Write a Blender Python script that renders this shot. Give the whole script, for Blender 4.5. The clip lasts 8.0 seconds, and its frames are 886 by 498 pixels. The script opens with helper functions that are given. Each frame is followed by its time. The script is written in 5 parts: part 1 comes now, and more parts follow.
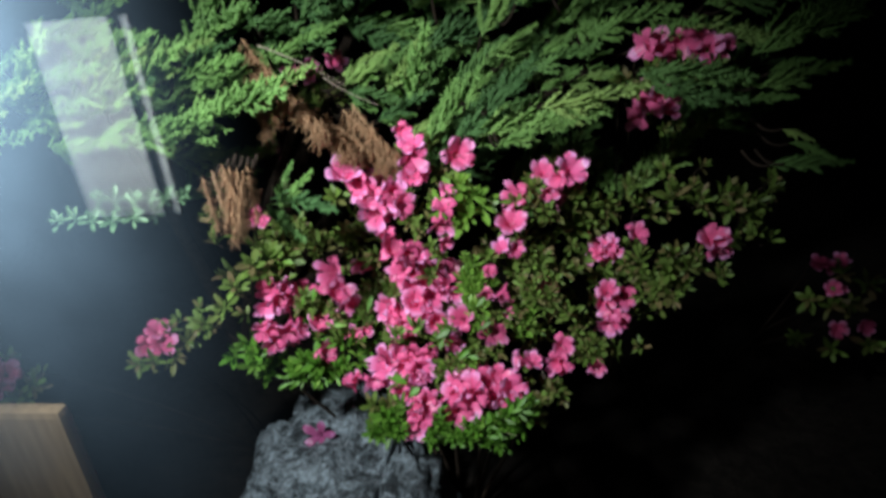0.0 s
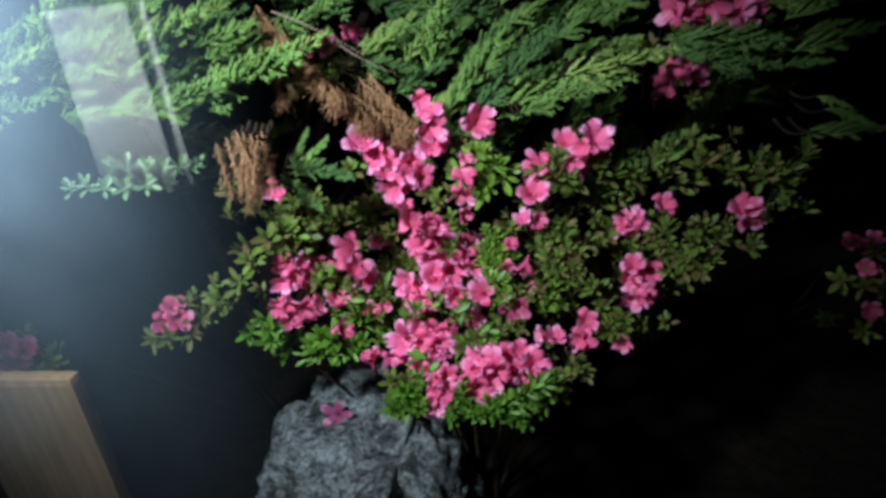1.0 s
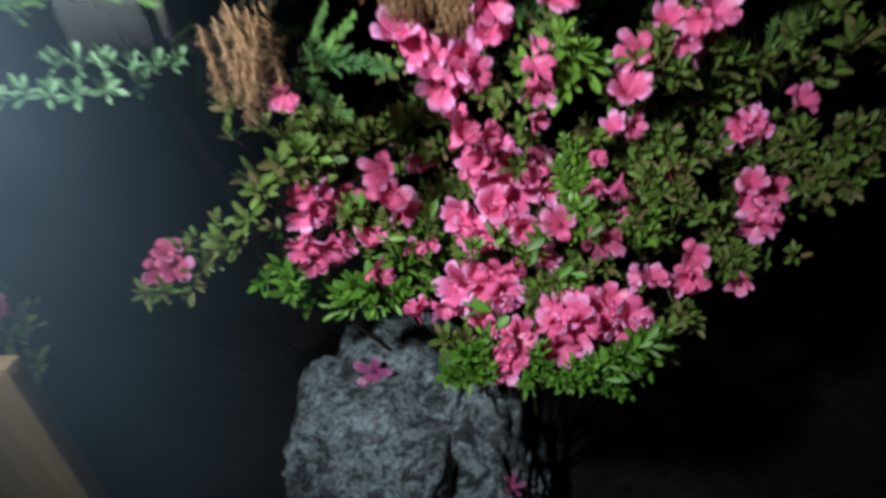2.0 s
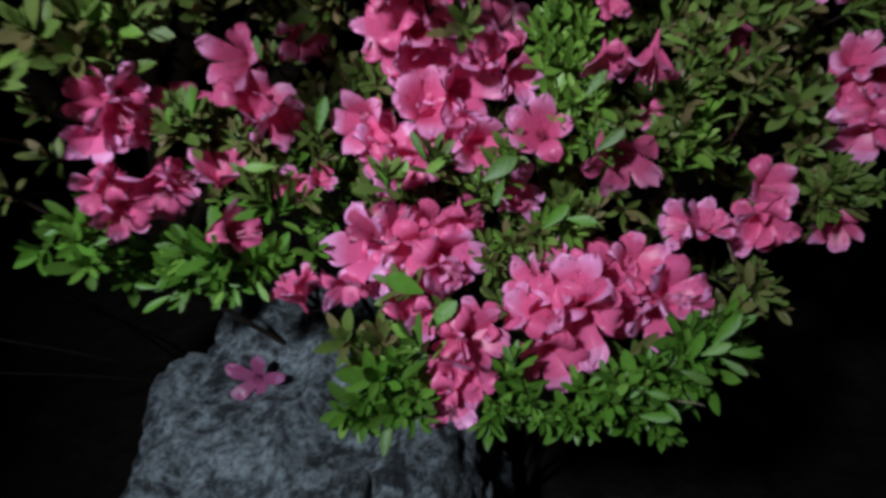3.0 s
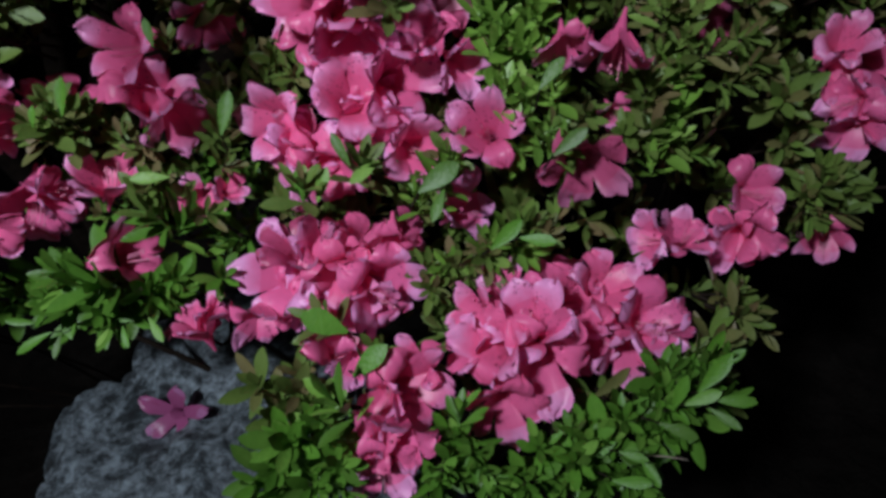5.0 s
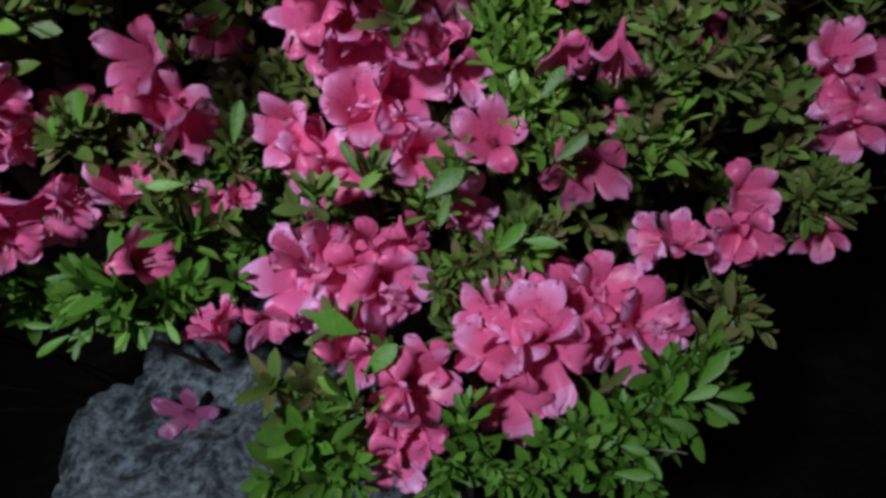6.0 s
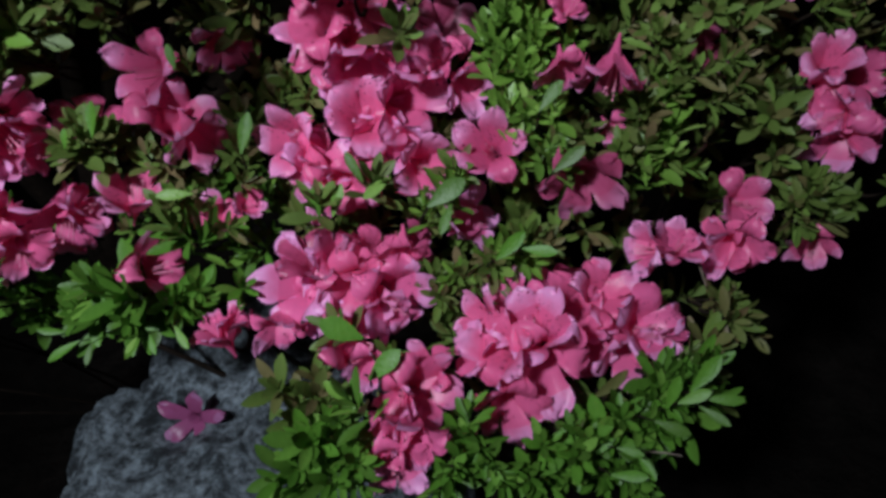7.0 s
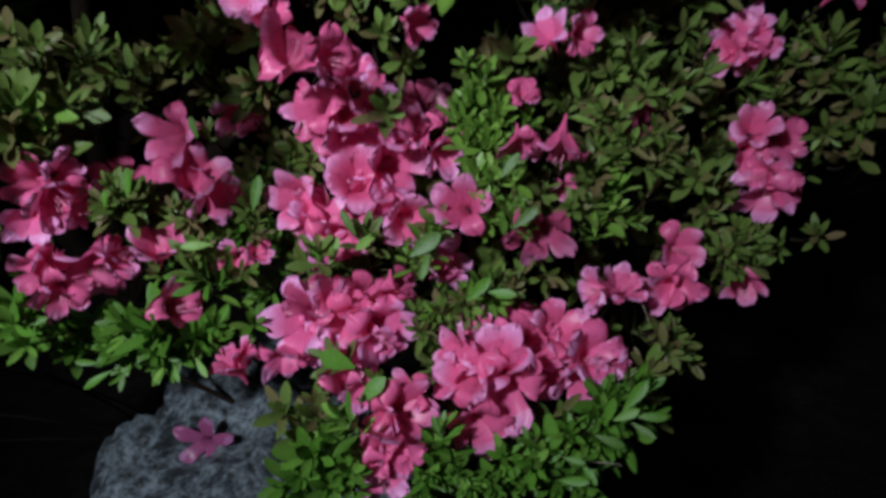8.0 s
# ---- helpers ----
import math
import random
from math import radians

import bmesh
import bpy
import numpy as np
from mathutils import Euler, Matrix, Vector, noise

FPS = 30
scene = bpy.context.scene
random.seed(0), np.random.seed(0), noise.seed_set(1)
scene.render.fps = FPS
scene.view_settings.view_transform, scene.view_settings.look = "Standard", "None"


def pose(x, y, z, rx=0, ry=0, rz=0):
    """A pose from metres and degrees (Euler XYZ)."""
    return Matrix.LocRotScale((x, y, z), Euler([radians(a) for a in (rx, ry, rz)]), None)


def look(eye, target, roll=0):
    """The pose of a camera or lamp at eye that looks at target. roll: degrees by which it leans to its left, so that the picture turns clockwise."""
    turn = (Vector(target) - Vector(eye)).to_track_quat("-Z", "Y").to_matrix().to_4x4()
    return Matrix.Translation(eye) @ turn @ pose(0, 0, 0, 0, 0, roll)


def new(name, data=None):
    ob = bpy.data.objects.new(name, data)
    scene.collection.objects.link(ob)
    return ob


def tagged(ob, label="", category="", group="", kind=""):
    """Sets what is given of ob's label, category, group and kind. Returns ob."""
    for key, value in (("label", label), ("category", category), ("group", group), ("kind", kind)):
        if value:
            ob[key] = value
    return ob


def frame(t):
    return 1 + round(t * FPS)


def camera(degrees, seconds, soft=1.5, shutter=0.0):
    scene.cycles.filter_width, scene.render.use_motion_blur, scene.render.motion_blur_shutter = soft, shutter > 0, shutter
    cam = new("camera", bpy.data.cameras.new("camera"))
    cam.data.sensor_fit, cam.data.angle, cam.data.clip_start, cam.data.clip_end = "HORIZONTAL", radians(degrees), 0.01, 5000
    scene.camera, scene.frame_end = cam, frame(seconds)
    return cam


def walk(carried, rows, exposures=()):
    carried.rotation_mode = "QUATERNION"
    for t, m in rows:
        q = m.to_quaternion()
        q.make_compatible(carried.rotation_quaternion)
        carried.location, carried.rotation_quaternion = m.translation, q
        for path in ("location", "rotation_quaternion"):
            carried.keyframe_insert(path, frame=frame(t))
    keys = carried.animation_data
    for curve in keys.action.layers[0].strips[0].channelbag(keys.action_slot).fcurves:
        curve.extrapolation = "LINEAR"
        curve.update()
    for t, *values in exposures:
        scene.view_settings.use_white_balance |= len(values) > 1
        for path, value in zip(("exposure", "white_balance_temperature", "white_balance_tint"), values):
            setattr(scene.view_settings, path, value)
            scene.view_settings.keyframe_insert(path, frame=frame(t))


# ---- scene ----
cam = camera(68.1, 8.0, soft=3.3, shutter=0.5)
PATH = [
    (0, (0.13, 0.136, 1.093), (-0.13, 1.927, 0.24), -5.5),
    (0.5, (0.135, 0.125, 1.077), (-0.144, 1.882, 0.163), -5.8),
    (1, (0.122, 0.146, 1.054), (-0.191, 1.922, 0.189), -6.4),
    (1.5, (0.089, 0.209, 1.006), (-0.326, 1.947, 0.108), -7.8),
    (2, (0.032, 0.326, 0.959), (-0.333, 1.99, -0.087), -9.2),
    (2.2, (0.019, 0.387, 0.92), (-0.288, 2.028, -0.18), -9.2),
    (3.3, (0.004, 0.63, 0.743), (-0.192, 2.232, -0.438), -7.7),
    (3.5, (0.003, 0.641, 0.739), (-0.176, 2.237, -0.453), -7.5),
    (4, (0.001, 0.662, 0.731), (-0.131, 2.258, -0.467), -6.9),
    (4.5, (0.014, 0.666, 0.733), (-0.078, 2.258, -0.474), -6.3),
    (5, (0.014, 0.659, 0.741), (-0.076, 2.252, -0.465), -6.7),
    (6.5, (0.012, 0.648, 0.751), (-0.088, 2.248, -0.445), -7.4),
    (7, (0.013, 0.643, 0.757), (-0.087, 2.246, -0.435), -7.4),
    (7.5, (0.018, 0.625, 0.774), (-0.083, 2.234, -0.409), -7.5),
    (8, (0.032, 0.593, 0.804), (-0.067, 2.246, -0.317), -7.6),
]
walk(cam, [(t, look(eye, target, roll)) for t, eye, target, roll in PATH], exposures=[(0, 0.0, 6400, 3), (2.2, -0.12, 6400, 1), (3.3, -0.64, 6050, 9), (8, -0.68, 6050, 9)])

# ---- light: night, one unseen white spot, place guessed, beside and above the path ----
world = bpy.data.worlds.new("night_sky")
scene.world = world
world.use_nodes = True
world.node_tree.nodes["Background"].inputs[0].default_value = (0.35, 0.42, 0.6, 1)
world.node_tree.nodes["Background"].inputs[1].default_value = 0.006


def spot(name, eye, target, watts, colour, cone, blend, radius):
    data = bpy.data.lights.new(name, "SPOT")
    data.energy, data.color, data.spot_size, data.spot_blend, data.shadow_soft_size = watts, colour, radians(cone), blend, radius
    ob = new(name, data)
    ob.matrix_world = look(eye, target)
    return ob


spot("garden_lamp", (-0.37, 0.28, 1.36), (-0.2, 0.95, 0.81), 79, (0.94, 0.98, 1.06), 71, 1.0, 0.05)


# ---- materials ----
def material(name, rough=0.5):
    m = bpy.data.materials.new(name)
    m.use_nodes = True
    t = m.node_tree
    b = t.nodes["Principled BSDF"]
    b.inputs["Roughness"].default_value = rough
    return m, t, b


def node(t, kind, **values):
    n = t.nodes.new(kind)
    for k, v in values.items():
        if k in n.inputs:
            n.inputs[k].default_value = v
    return n


def ramp(t, fac, *stops):
    r = t.nodes.new("ShaderNodeValToRGB")
    e = r.color_ramp.elements
    e[0].position, e[0].color = stops[0][0], (*stops[0][1], 1)
    e[1].position, e[1].color = stops[-1][0], (*stops[-1][1], 1)
    for p, c in stops[1:-1]:
        n = e.new(p)
        n.color = (*c, 1)
    t.links.new(fac, r.inputs[0])
    return r.outputs[0]


def mixed(t, kind, fac, a, b):
    n = t.nodes.new("ShaderNodeMix")
    n.data_type, n.blend_type = "RGBA", kind
    for socket, v in ((n.inputs[0], fac), (n.inputs[6], a), (n.inputs[7], b)):
        if isinstance(v, (int, float)):
            socket.default_value = v
        elif isinstance(v, tuple):
            socket.default_value = (*v, 1)
        else:
            t.links.new(v, socket)
    return n.outputs[2]


def noise_at(t, vector, scale, detail=4.0, rough=0.55):
    n = node(t, "ShaderNodeTexNoise", Scale=scale, Detail=detail, Roughness=rough)
    if vector:
        t.links.new(vector, n.inputs["Vector"])
    return n.outputs["Fac"]


def bump(t, b, height, strength, distance):
    n = node(t, "ShaderNodeBump", Strength=strength, Distance=distance)
    t.links.new(height, n.inputs["Height"])
    t.links.new(n.outputs[0], b.inputs["Normal"])


def translucent(t, b, colour, amount):
    """Lets some of the light through a thin leaf or petal."""
    tr = t.nodes.new("ShaderNodeBsdfTranslucent")
    t.links.new(colour, tr.inputs[0])
    mx = node(t, "ShaderNodeMixShader", Fac=amount)
    t.links.new(b.outputs[0], mx.inputs[1])
    t.links.new(tr.outputs[0], mx.inputs[2])
    t.links.new(mx.outputs[0], t.nodes["Material Output"].inputs[0])


def object_random(t):
    return t.nodes.new("ShaderNodeObjectInfo").outputs["Random"]


def island_random(t):
    return t.nodes.new("ShaderNodeNewGeometry").outputs["Random Per Island"]


def petal_material(name, throat, limb, tip):
    m, t, b = material(name, 0.38)
    co = t.nodes.new("ShaderNodeTexCoord").outputs["Object"]
    flat = node(t, "ShaderNodeVectorMath")
    flat.operation = "MULTIPLY"
    flat.inputs[1].default_value = (1, 1, 0)
    t.links.new(co, flat.inputs[0])
    far = t.nodes.new("ShaderNodeVectorMath")
    far.operation = "LENGTH"
    t.links.new(flat.outputs[0], far.inputs[0])
    wobble = node(t, "ShaderNodeMath")
    wobble.operation = "MULTIPLY_ADD"
    wobble.inputs[1].default_value = 0.3
    t.links.new(noise_at(t, co, 5.0, 4), wobble.inputs[0])
    own = node(t, "ShaderNodeMath")
    own.operation = "MULTIPLY_ADD"
    own.inputs[1].default_value = 0.13
    t.links.new(object_random(t), own.inputs[0])
    t.links.new(far.outputs["Value"], own.inputs[2])
    t.links.new(own.outputs[0], wobble.inputs[2])
    base = ramp(t, wobble.outputs[0], (0.33, throat), (0.46, limb), (0.66, tip))
    sep = t.nodes.new("ShaderNodeSeparateXYZ")
    t.links.new(co, sep.inputs[0])
    # the outside of the funnel below the lobes is paler than the throat
    base = mixed(t, "MIX", ramp(t, sep.outputs["Z"], (-0.34, (1, 1, 1)), (-0.24, (0, 0, 0))), base, limb)
    shade = ramp(t, object_random(t), (0.0, (0.82, 0.8, 0.84)), (0.5, (1, 1, 1)), (1.0, (1.0, 1.12, 1.16)))
    base = mixed(t, "MULTIPLY", 1.0, base, shade)
    blotch = ramp(t, noise_at(t, co, 7.0, 3), (0.3, (0.88, 0.8, 0.84)), (0.7, (1, 1, 1)))
    base = mixed(t, "MULTIPLY", 0.5, base, blotch)
    # dark speckles on the upper lobe
    cells = node(t, "ShaderNodeTexVoronoi", Scale=21.0)
    t.links.new(co, cells.inputs["Vector"])
    dots = ramp(t, cells.outputs["Distance"], (0.17, (1, 1, 1)), (0.25, (0, 0, 0)))
    zone = ramp(t, sep.outputs["Y"], (0.08, (0, 0, 0)), (0.14, (1, 1, 1)), (0.26, (1, 1, 1)), (0.33, (0, 0, 0)))
    spots = mixed(t, "MULTIPLY", 1.0, dots, zone)
    base = mixed(t, "MIX", spots, base, (0.28, 0.01, 0.06))
    t.links.new(base, b.inputs["Base Color"])
    wave = node(t, "ShaderNodeTexGradient")
    wave.gradient_type = "RADIAL"
    t.links.new(co, wave.inputs[0])
    many = node(t, "ShaderNodeMath")
    many.operation = "MULTIPLY"
    many.inputs[1].default_value = 220.0
    t.links.new(wave.outputs["Fac"], many.inputs[0])
    sine = t.nodes.new("ShaderNodeMath")
    sine.operation = "SINE"
    t.links.new(many.outputs[0], sine.inputs[0])
    bump(t, b, sine.outputs[0], 0.025, 0.001)
    b.inputs["Specular IOR Level"].default_value = 0.42
    translucent(t, b, base, 0.28)
    return m


def leaf_material(name, dark, mid, light, rnd, rough=0.5, thin=0.2):
    m, t, b = material(name, rough)
    co = t.nodes.new("ShaderNodeTexCoord").outputs["Object"]
    base = ramp(t, rnd(t), (0.0, dark), (0.45, mid), (0.8, mid), (1.0, light))
    vary = ramp(t, noise_at(t, co, 40.0 if rnd is island_random else 3.0, 3), (0.3, (0.72, 0.75, 0.7)), (0.7, (1.1, 1.06, 1.0)))
    base = mixed(t, "MULTIPLY", 0.8, base, vary)
    t.links.new(base, b.inputs["Base Color"])
    bump(t, b, noise_at(t, co, 300.0 if rnd is island_random else 14.0, 2), 0.2, 0.002)
    b.inputs["Specular IOR Level"].default_value = 0.35
    translucent(t, b, base, thin)
    return m


PETAL = petal_material("coral_pink_petal", (0.66, 0.03, 0.1), (0.92, 0.16, 0.36), (0.95, 0.36, 0.65))
# dull petals: a few wilted flowers, and shade painted on the left azalea
PETAL_WILTED_SHADED = petal_material("wilting_shaded_petal", (0.42, 0.03, 0.07), (0.58, 0.1, 0.22), (0.6, 0.2, 0.36))
PETAL_FALLEN = petal_material("fallen_petal", (0.25, 0.03, 0.1), (0.36, 0.08, 0.19), (0.42, 0.15, 0.29))
STAMEN, _t, _b = material("pale_stamen", 0.5)
_b.inputs["Base Color"].default_value = (0.8, 0.26, 0.4, 1)
LEAF = leaf_material("azalea_leaf", (0.08, 0.16, 0.025), (0.115, 0.28, 0.03), (0.24, 0.42, 0.08), object_random, 0.42)
LEAF_MANY = leaf_material("azalea_foliage", (0.19, 0.14, 0.065), (0.125, 0.195, 0.04), (0.19, 0.31, 0.06), island_random)
LEAF_PALE = leaf_material("pale_sprig_leaf", (0.1, 0.19, 0.09), (0.15, 0.27, 0.13), (0.21, 0.34, 0.17), island_random)
LEAF_FRESH = leaf_material("young_azalea_leaf", (0.12, 0.23, 0.035), (0.18, 0.34, 0.05), (0.3, 0.46, 0.11), island_random, 0.4)
LEAF_LOW = leaf_material("low_azalea_leaf", (0.07, 0.15, 0.02), (0.105, 0.25, 0.03), (0.2, 0.38, 0.06), island_random, 0.42)
JUNIPER = leaf_material("juniper_green", (0.1, 0.22, 0.075), (0.24, 0.44, 0.12), (0.46, 0.64, 0.2), object_random, 0.5, 0.3)
DEAD = leaf_material("dead_brown_needles", (0.36, 0.2, 0.11), (0.55, 0.33, 0.19), (0.68, 0.45, 0.28), object_random, 0.75, 0.3)


def plain(name, dark, light, scale, rough, relief=0.4, distance=0.003, detail=8):
    m, t, b = material(name, rough)
    co = t.nodes.new("ShaderNodeTexCoord").outputs["Object"]
    fine = noise_at(t, co, scale, detail, 0.65)
    broad = noise_at(t, co, scale / 7, 3)
    base = mixed(t, "MULTIPLY", 0.7, ramp(t, fine, (0.3, dark), (0.7, light)), ramp(t, broad, (0.3, (0.5, 0.5, 0.5)), (0.7, (1, 1, 1))))
    t.links.new(base, b.inputs["Base Color"])
    bump(t, b, fine, relief, distance)
    b.inputs["Specular IOR Level"].default_value = 0.08
    return m


BARK = plain("shrub_bark", (0.015, 0.011, 0.008), (0.045, 0.032, 0.023), 60, 0.85)
DRY_WOOD = plain("dry_pale_wood", (0.25, 0.19, 0.14), (0.5, 0.42, 0.33), 80, 0.7)
SOIL = plain("dark_soil", (0.006, 0.005, 0.004), (0.02, 0.016, 0.013), 30, 0.95, 0.8, 0.02)


def rock_material():
    m, t, b = material("grey_granite", 0.7)
    co = t.nodes.new("ShaderNodeTexCoord").outputs["Object"]
    warp = node(t, "ShaderNodeTexNoise", Scale=5.0, Detail=4.0)
    t.links.new(co, warp.inputs["Vector"])
    add = node(t, "ShaderNodeVectorMath")
    add.operation = "MULTIPLY_ADD"
    add.inputs[1].default_value = (0.07, 0.07, 0.07)
    t.links.new(warp.outputs["Color"], add.inputs[0])
    t.links.new(co, add.inputs[2])
    fine = noise_at(t, co, 130.0, 8, 0.75)
    broad = noise_at(t, add.outputs[0], 28.0, 10, 0.8)
    grain = noise_at(t, co, 420.0, 2, 0.5)
    base = ramp(t, broad, (0.38, (0.01, 0.014, 0.016)), (0.49, (0.05, 0.064, 0.072)), (0.59, (0.34, 0.41, 0.45)))
    base = mixed(t, "MULTIPLY", 0.85, base, ramp(t, fine, (0.38, (0.12, 0.12, 0.12)), (0.6, (1.0, 1.0, 1.0))))
    base = mixed(t, "MULTIPLY", 0.5, base, ramp(t, grain, (0.35, (0.5, 0.5, 0.5)), (0.65, (1.1, 1.1, 1.1))))
    ridges = node(t, "ShaderNodeTexNoise", Scale=16.0, Detail=7.0, Roughness=0.68)
    t.links.new(add.outputs[0], ridges.inputs["Vector"])
    veins = ramp(t, ridges.outputs["Fac"], (0.44, (0, 0, 0)), (0.5, (1, 1, 1)), (0.57, (0, 0, 0)))
    veins = mixed(t, "MULTIPLY", 1.0, veins, ramp(t, fine, (0.36, (0.05, 0.05, 0.05)), (0.62, (0.75, 0.75, 0.75))))
    base = mixed(t, "MIX", veins, base, (0.42, 0.49, 0.53))
    t.links.new(base, b.inputs["Base Color"])
    both = mixed(t, "ADD", 0.5, fine, broad)
    bump(t, b, both, 1.0, 0.006)
    return m


ROCK = rock_material()


# ---- small helpers ----
def mesh_of(name, verts, faces, mat, smooth=True):
    me = bpy.data.meshes.new(name)
    me.from_pydata([tuple(v) for v in verts], [], faces)
    me.materials.append(mat)
    if smooth:
        me.polygons.foreach_set("use_smooth", [True] * len(me.polygons))
    me.update()
    return me


def part(name, me, parent, m=None, label="", kind=""):
    ob = new(name, me)
    ob.parent = parent
    if m is not None:
        ob.matrix_basis = m
    return tagged(ob, label, kind=kind)


def way(yaw, pitch):
    a, b = radians(yaw), radians(pitch)
    return Vector((math.cos(a) * math.cos(b), math.sin(a) * math.cos(b), math.sin(b)))


def tube(verts, faces, points, radii, sides=5):
    """A tapered tube along points, added to verts and faces."""
    start = len(verts)
    points = [Vector(p) for p in points]
    for i, (p, r) in enumerate(zip(points, radii)):
        d = (points[min(i + 1, len(points) - 1)] - points[max(i - 1, 0)]).normalized()
        u = d.orthogonal().normalized()
        v = d.cross(u)
        for k in range(sides):
            a = 2 * math.pi * k / sides
            verts.append(p + (u * math.cos(a) + v * math.sin(a)) * r)
    for i in range(len(points) - 1):
        for k in range(sides):
            a, b = start + i * sides + k, start + i * sides + (k + 1) % sides
            faces.append((a, b, b + sides, a + sides))


def bent(a, b, sag, steps=6):
    a, b = Vector(a), Vector(b)
    out = []
    for i in range(steps + 1):
        s = i / steps
        out.append(a.lerp(b, s) + Vector(sag) * 4 * s * (1 - s))
    return out


# ---- ground ----
def ground():
    verts, faces = [], []
    ticks = [math.copysign(abs(k / 45) ** 3.2 * 60 + abs(k) * 0.03, k) for k in range(-45, 46)]
    for y in ticks:
        for x in ticks:
            near = math.exp(-(x * x + y * y) / 30)
            verts.append((x, y + 1, near * (0.05 * noise.noise((x * 2, y * 2, 0)) + 0.02 * noise.noise((x * 9, y * 9, 3))) - 0.02))
    w = len(ticks)
    for j in range(w - 1):
        for i in range(w - 1):
            faces.append((j * w + i, j * w + i + 1, (j + 1) * w + i + 1, (j + 1) * w + i))
    ob = new("ground", mesh_of("ground", verts, faces, SOIL))
    tagged(ob, "bare dark garden soil in the night", "ground", kind="structure")


ground()


# ---- boulders ----
def boulder(name, place, size, seed, label, flat=0.8):
    bm = bmesh.new()
    bmesh.ops.create_icosphere(bm, subdivisions=6, radius=1)
    for v in bm.verts:
        p = v.co.normalized()
        q = Vector([math.copysign(abs(c) ** flat, c) for c in p])
        k = 1 + 0.2 * noise.noise(p * 1.3 + Vector((seed, 0, 0))) + 0.15 * noise.noise(p * 2.6 + Vector((0, seed, 0)))
        ridge = 1 - abs(noise.noise(p * 5.0 + Vector((seed, seed, 0))))
        k += 0.06 * ridge ** 3 + 0.03 * noise.noise(p * 9 + Vector((seed, 1, 2))) + 0.018 * noise.noise(p * 19) + 0.010 * noise.noise(p * 41)
        v.co = Vector((q.x * size[0], q.y * size[1], q.z * size[2])) * k
    me = bpy.data.meshes.new(name)
    bm.to_mesh(me)
    bm.free()
    me.materials.append(ROCK)
    me.polygons.foreach_set("use_smooth", [True] * len(me.polygons))
    ob = new(name, me)
    ob.location = place
    return tagged(ob, label, "boulder", group="garden boulders")


boulder("boulder", (-0.248, 1.04, 0.10), (0.165, 0.2, 0.205), 2.0, "rough grey garden boulder under the azalea", 0.72)
boulder("boulder", (-0.125, 0.99, 0.05), (0.12, 0.13, 0.2), 7.0, "smaller grey boulder under the azalea")


# ---- timber post and glass panel beside the path, light haze painted on the glass ----
def wood_material():
    m, t, b = material("tan_timber", 0.65)
    co = t.nodes.new("ShaderNodeTexCoord").outputs["Object"]
    long = node(t, "ShaderNodeMapping", Scale=(40, 40, 3))
    t.links.new(co, long.inputs[0])
    grain = noise_at(t, long.outputs[0], 3.0, 6, 0.6)
    base = ramp(t, grain, (0.3, (0.13, 0.085, 0.042)), (0.7, (0.23, 0.155, 0.08)))
    t.links.new(base, b.inputs["Base Color"])
    bump(t, b, grain, 0.3, 0.002)
    return m


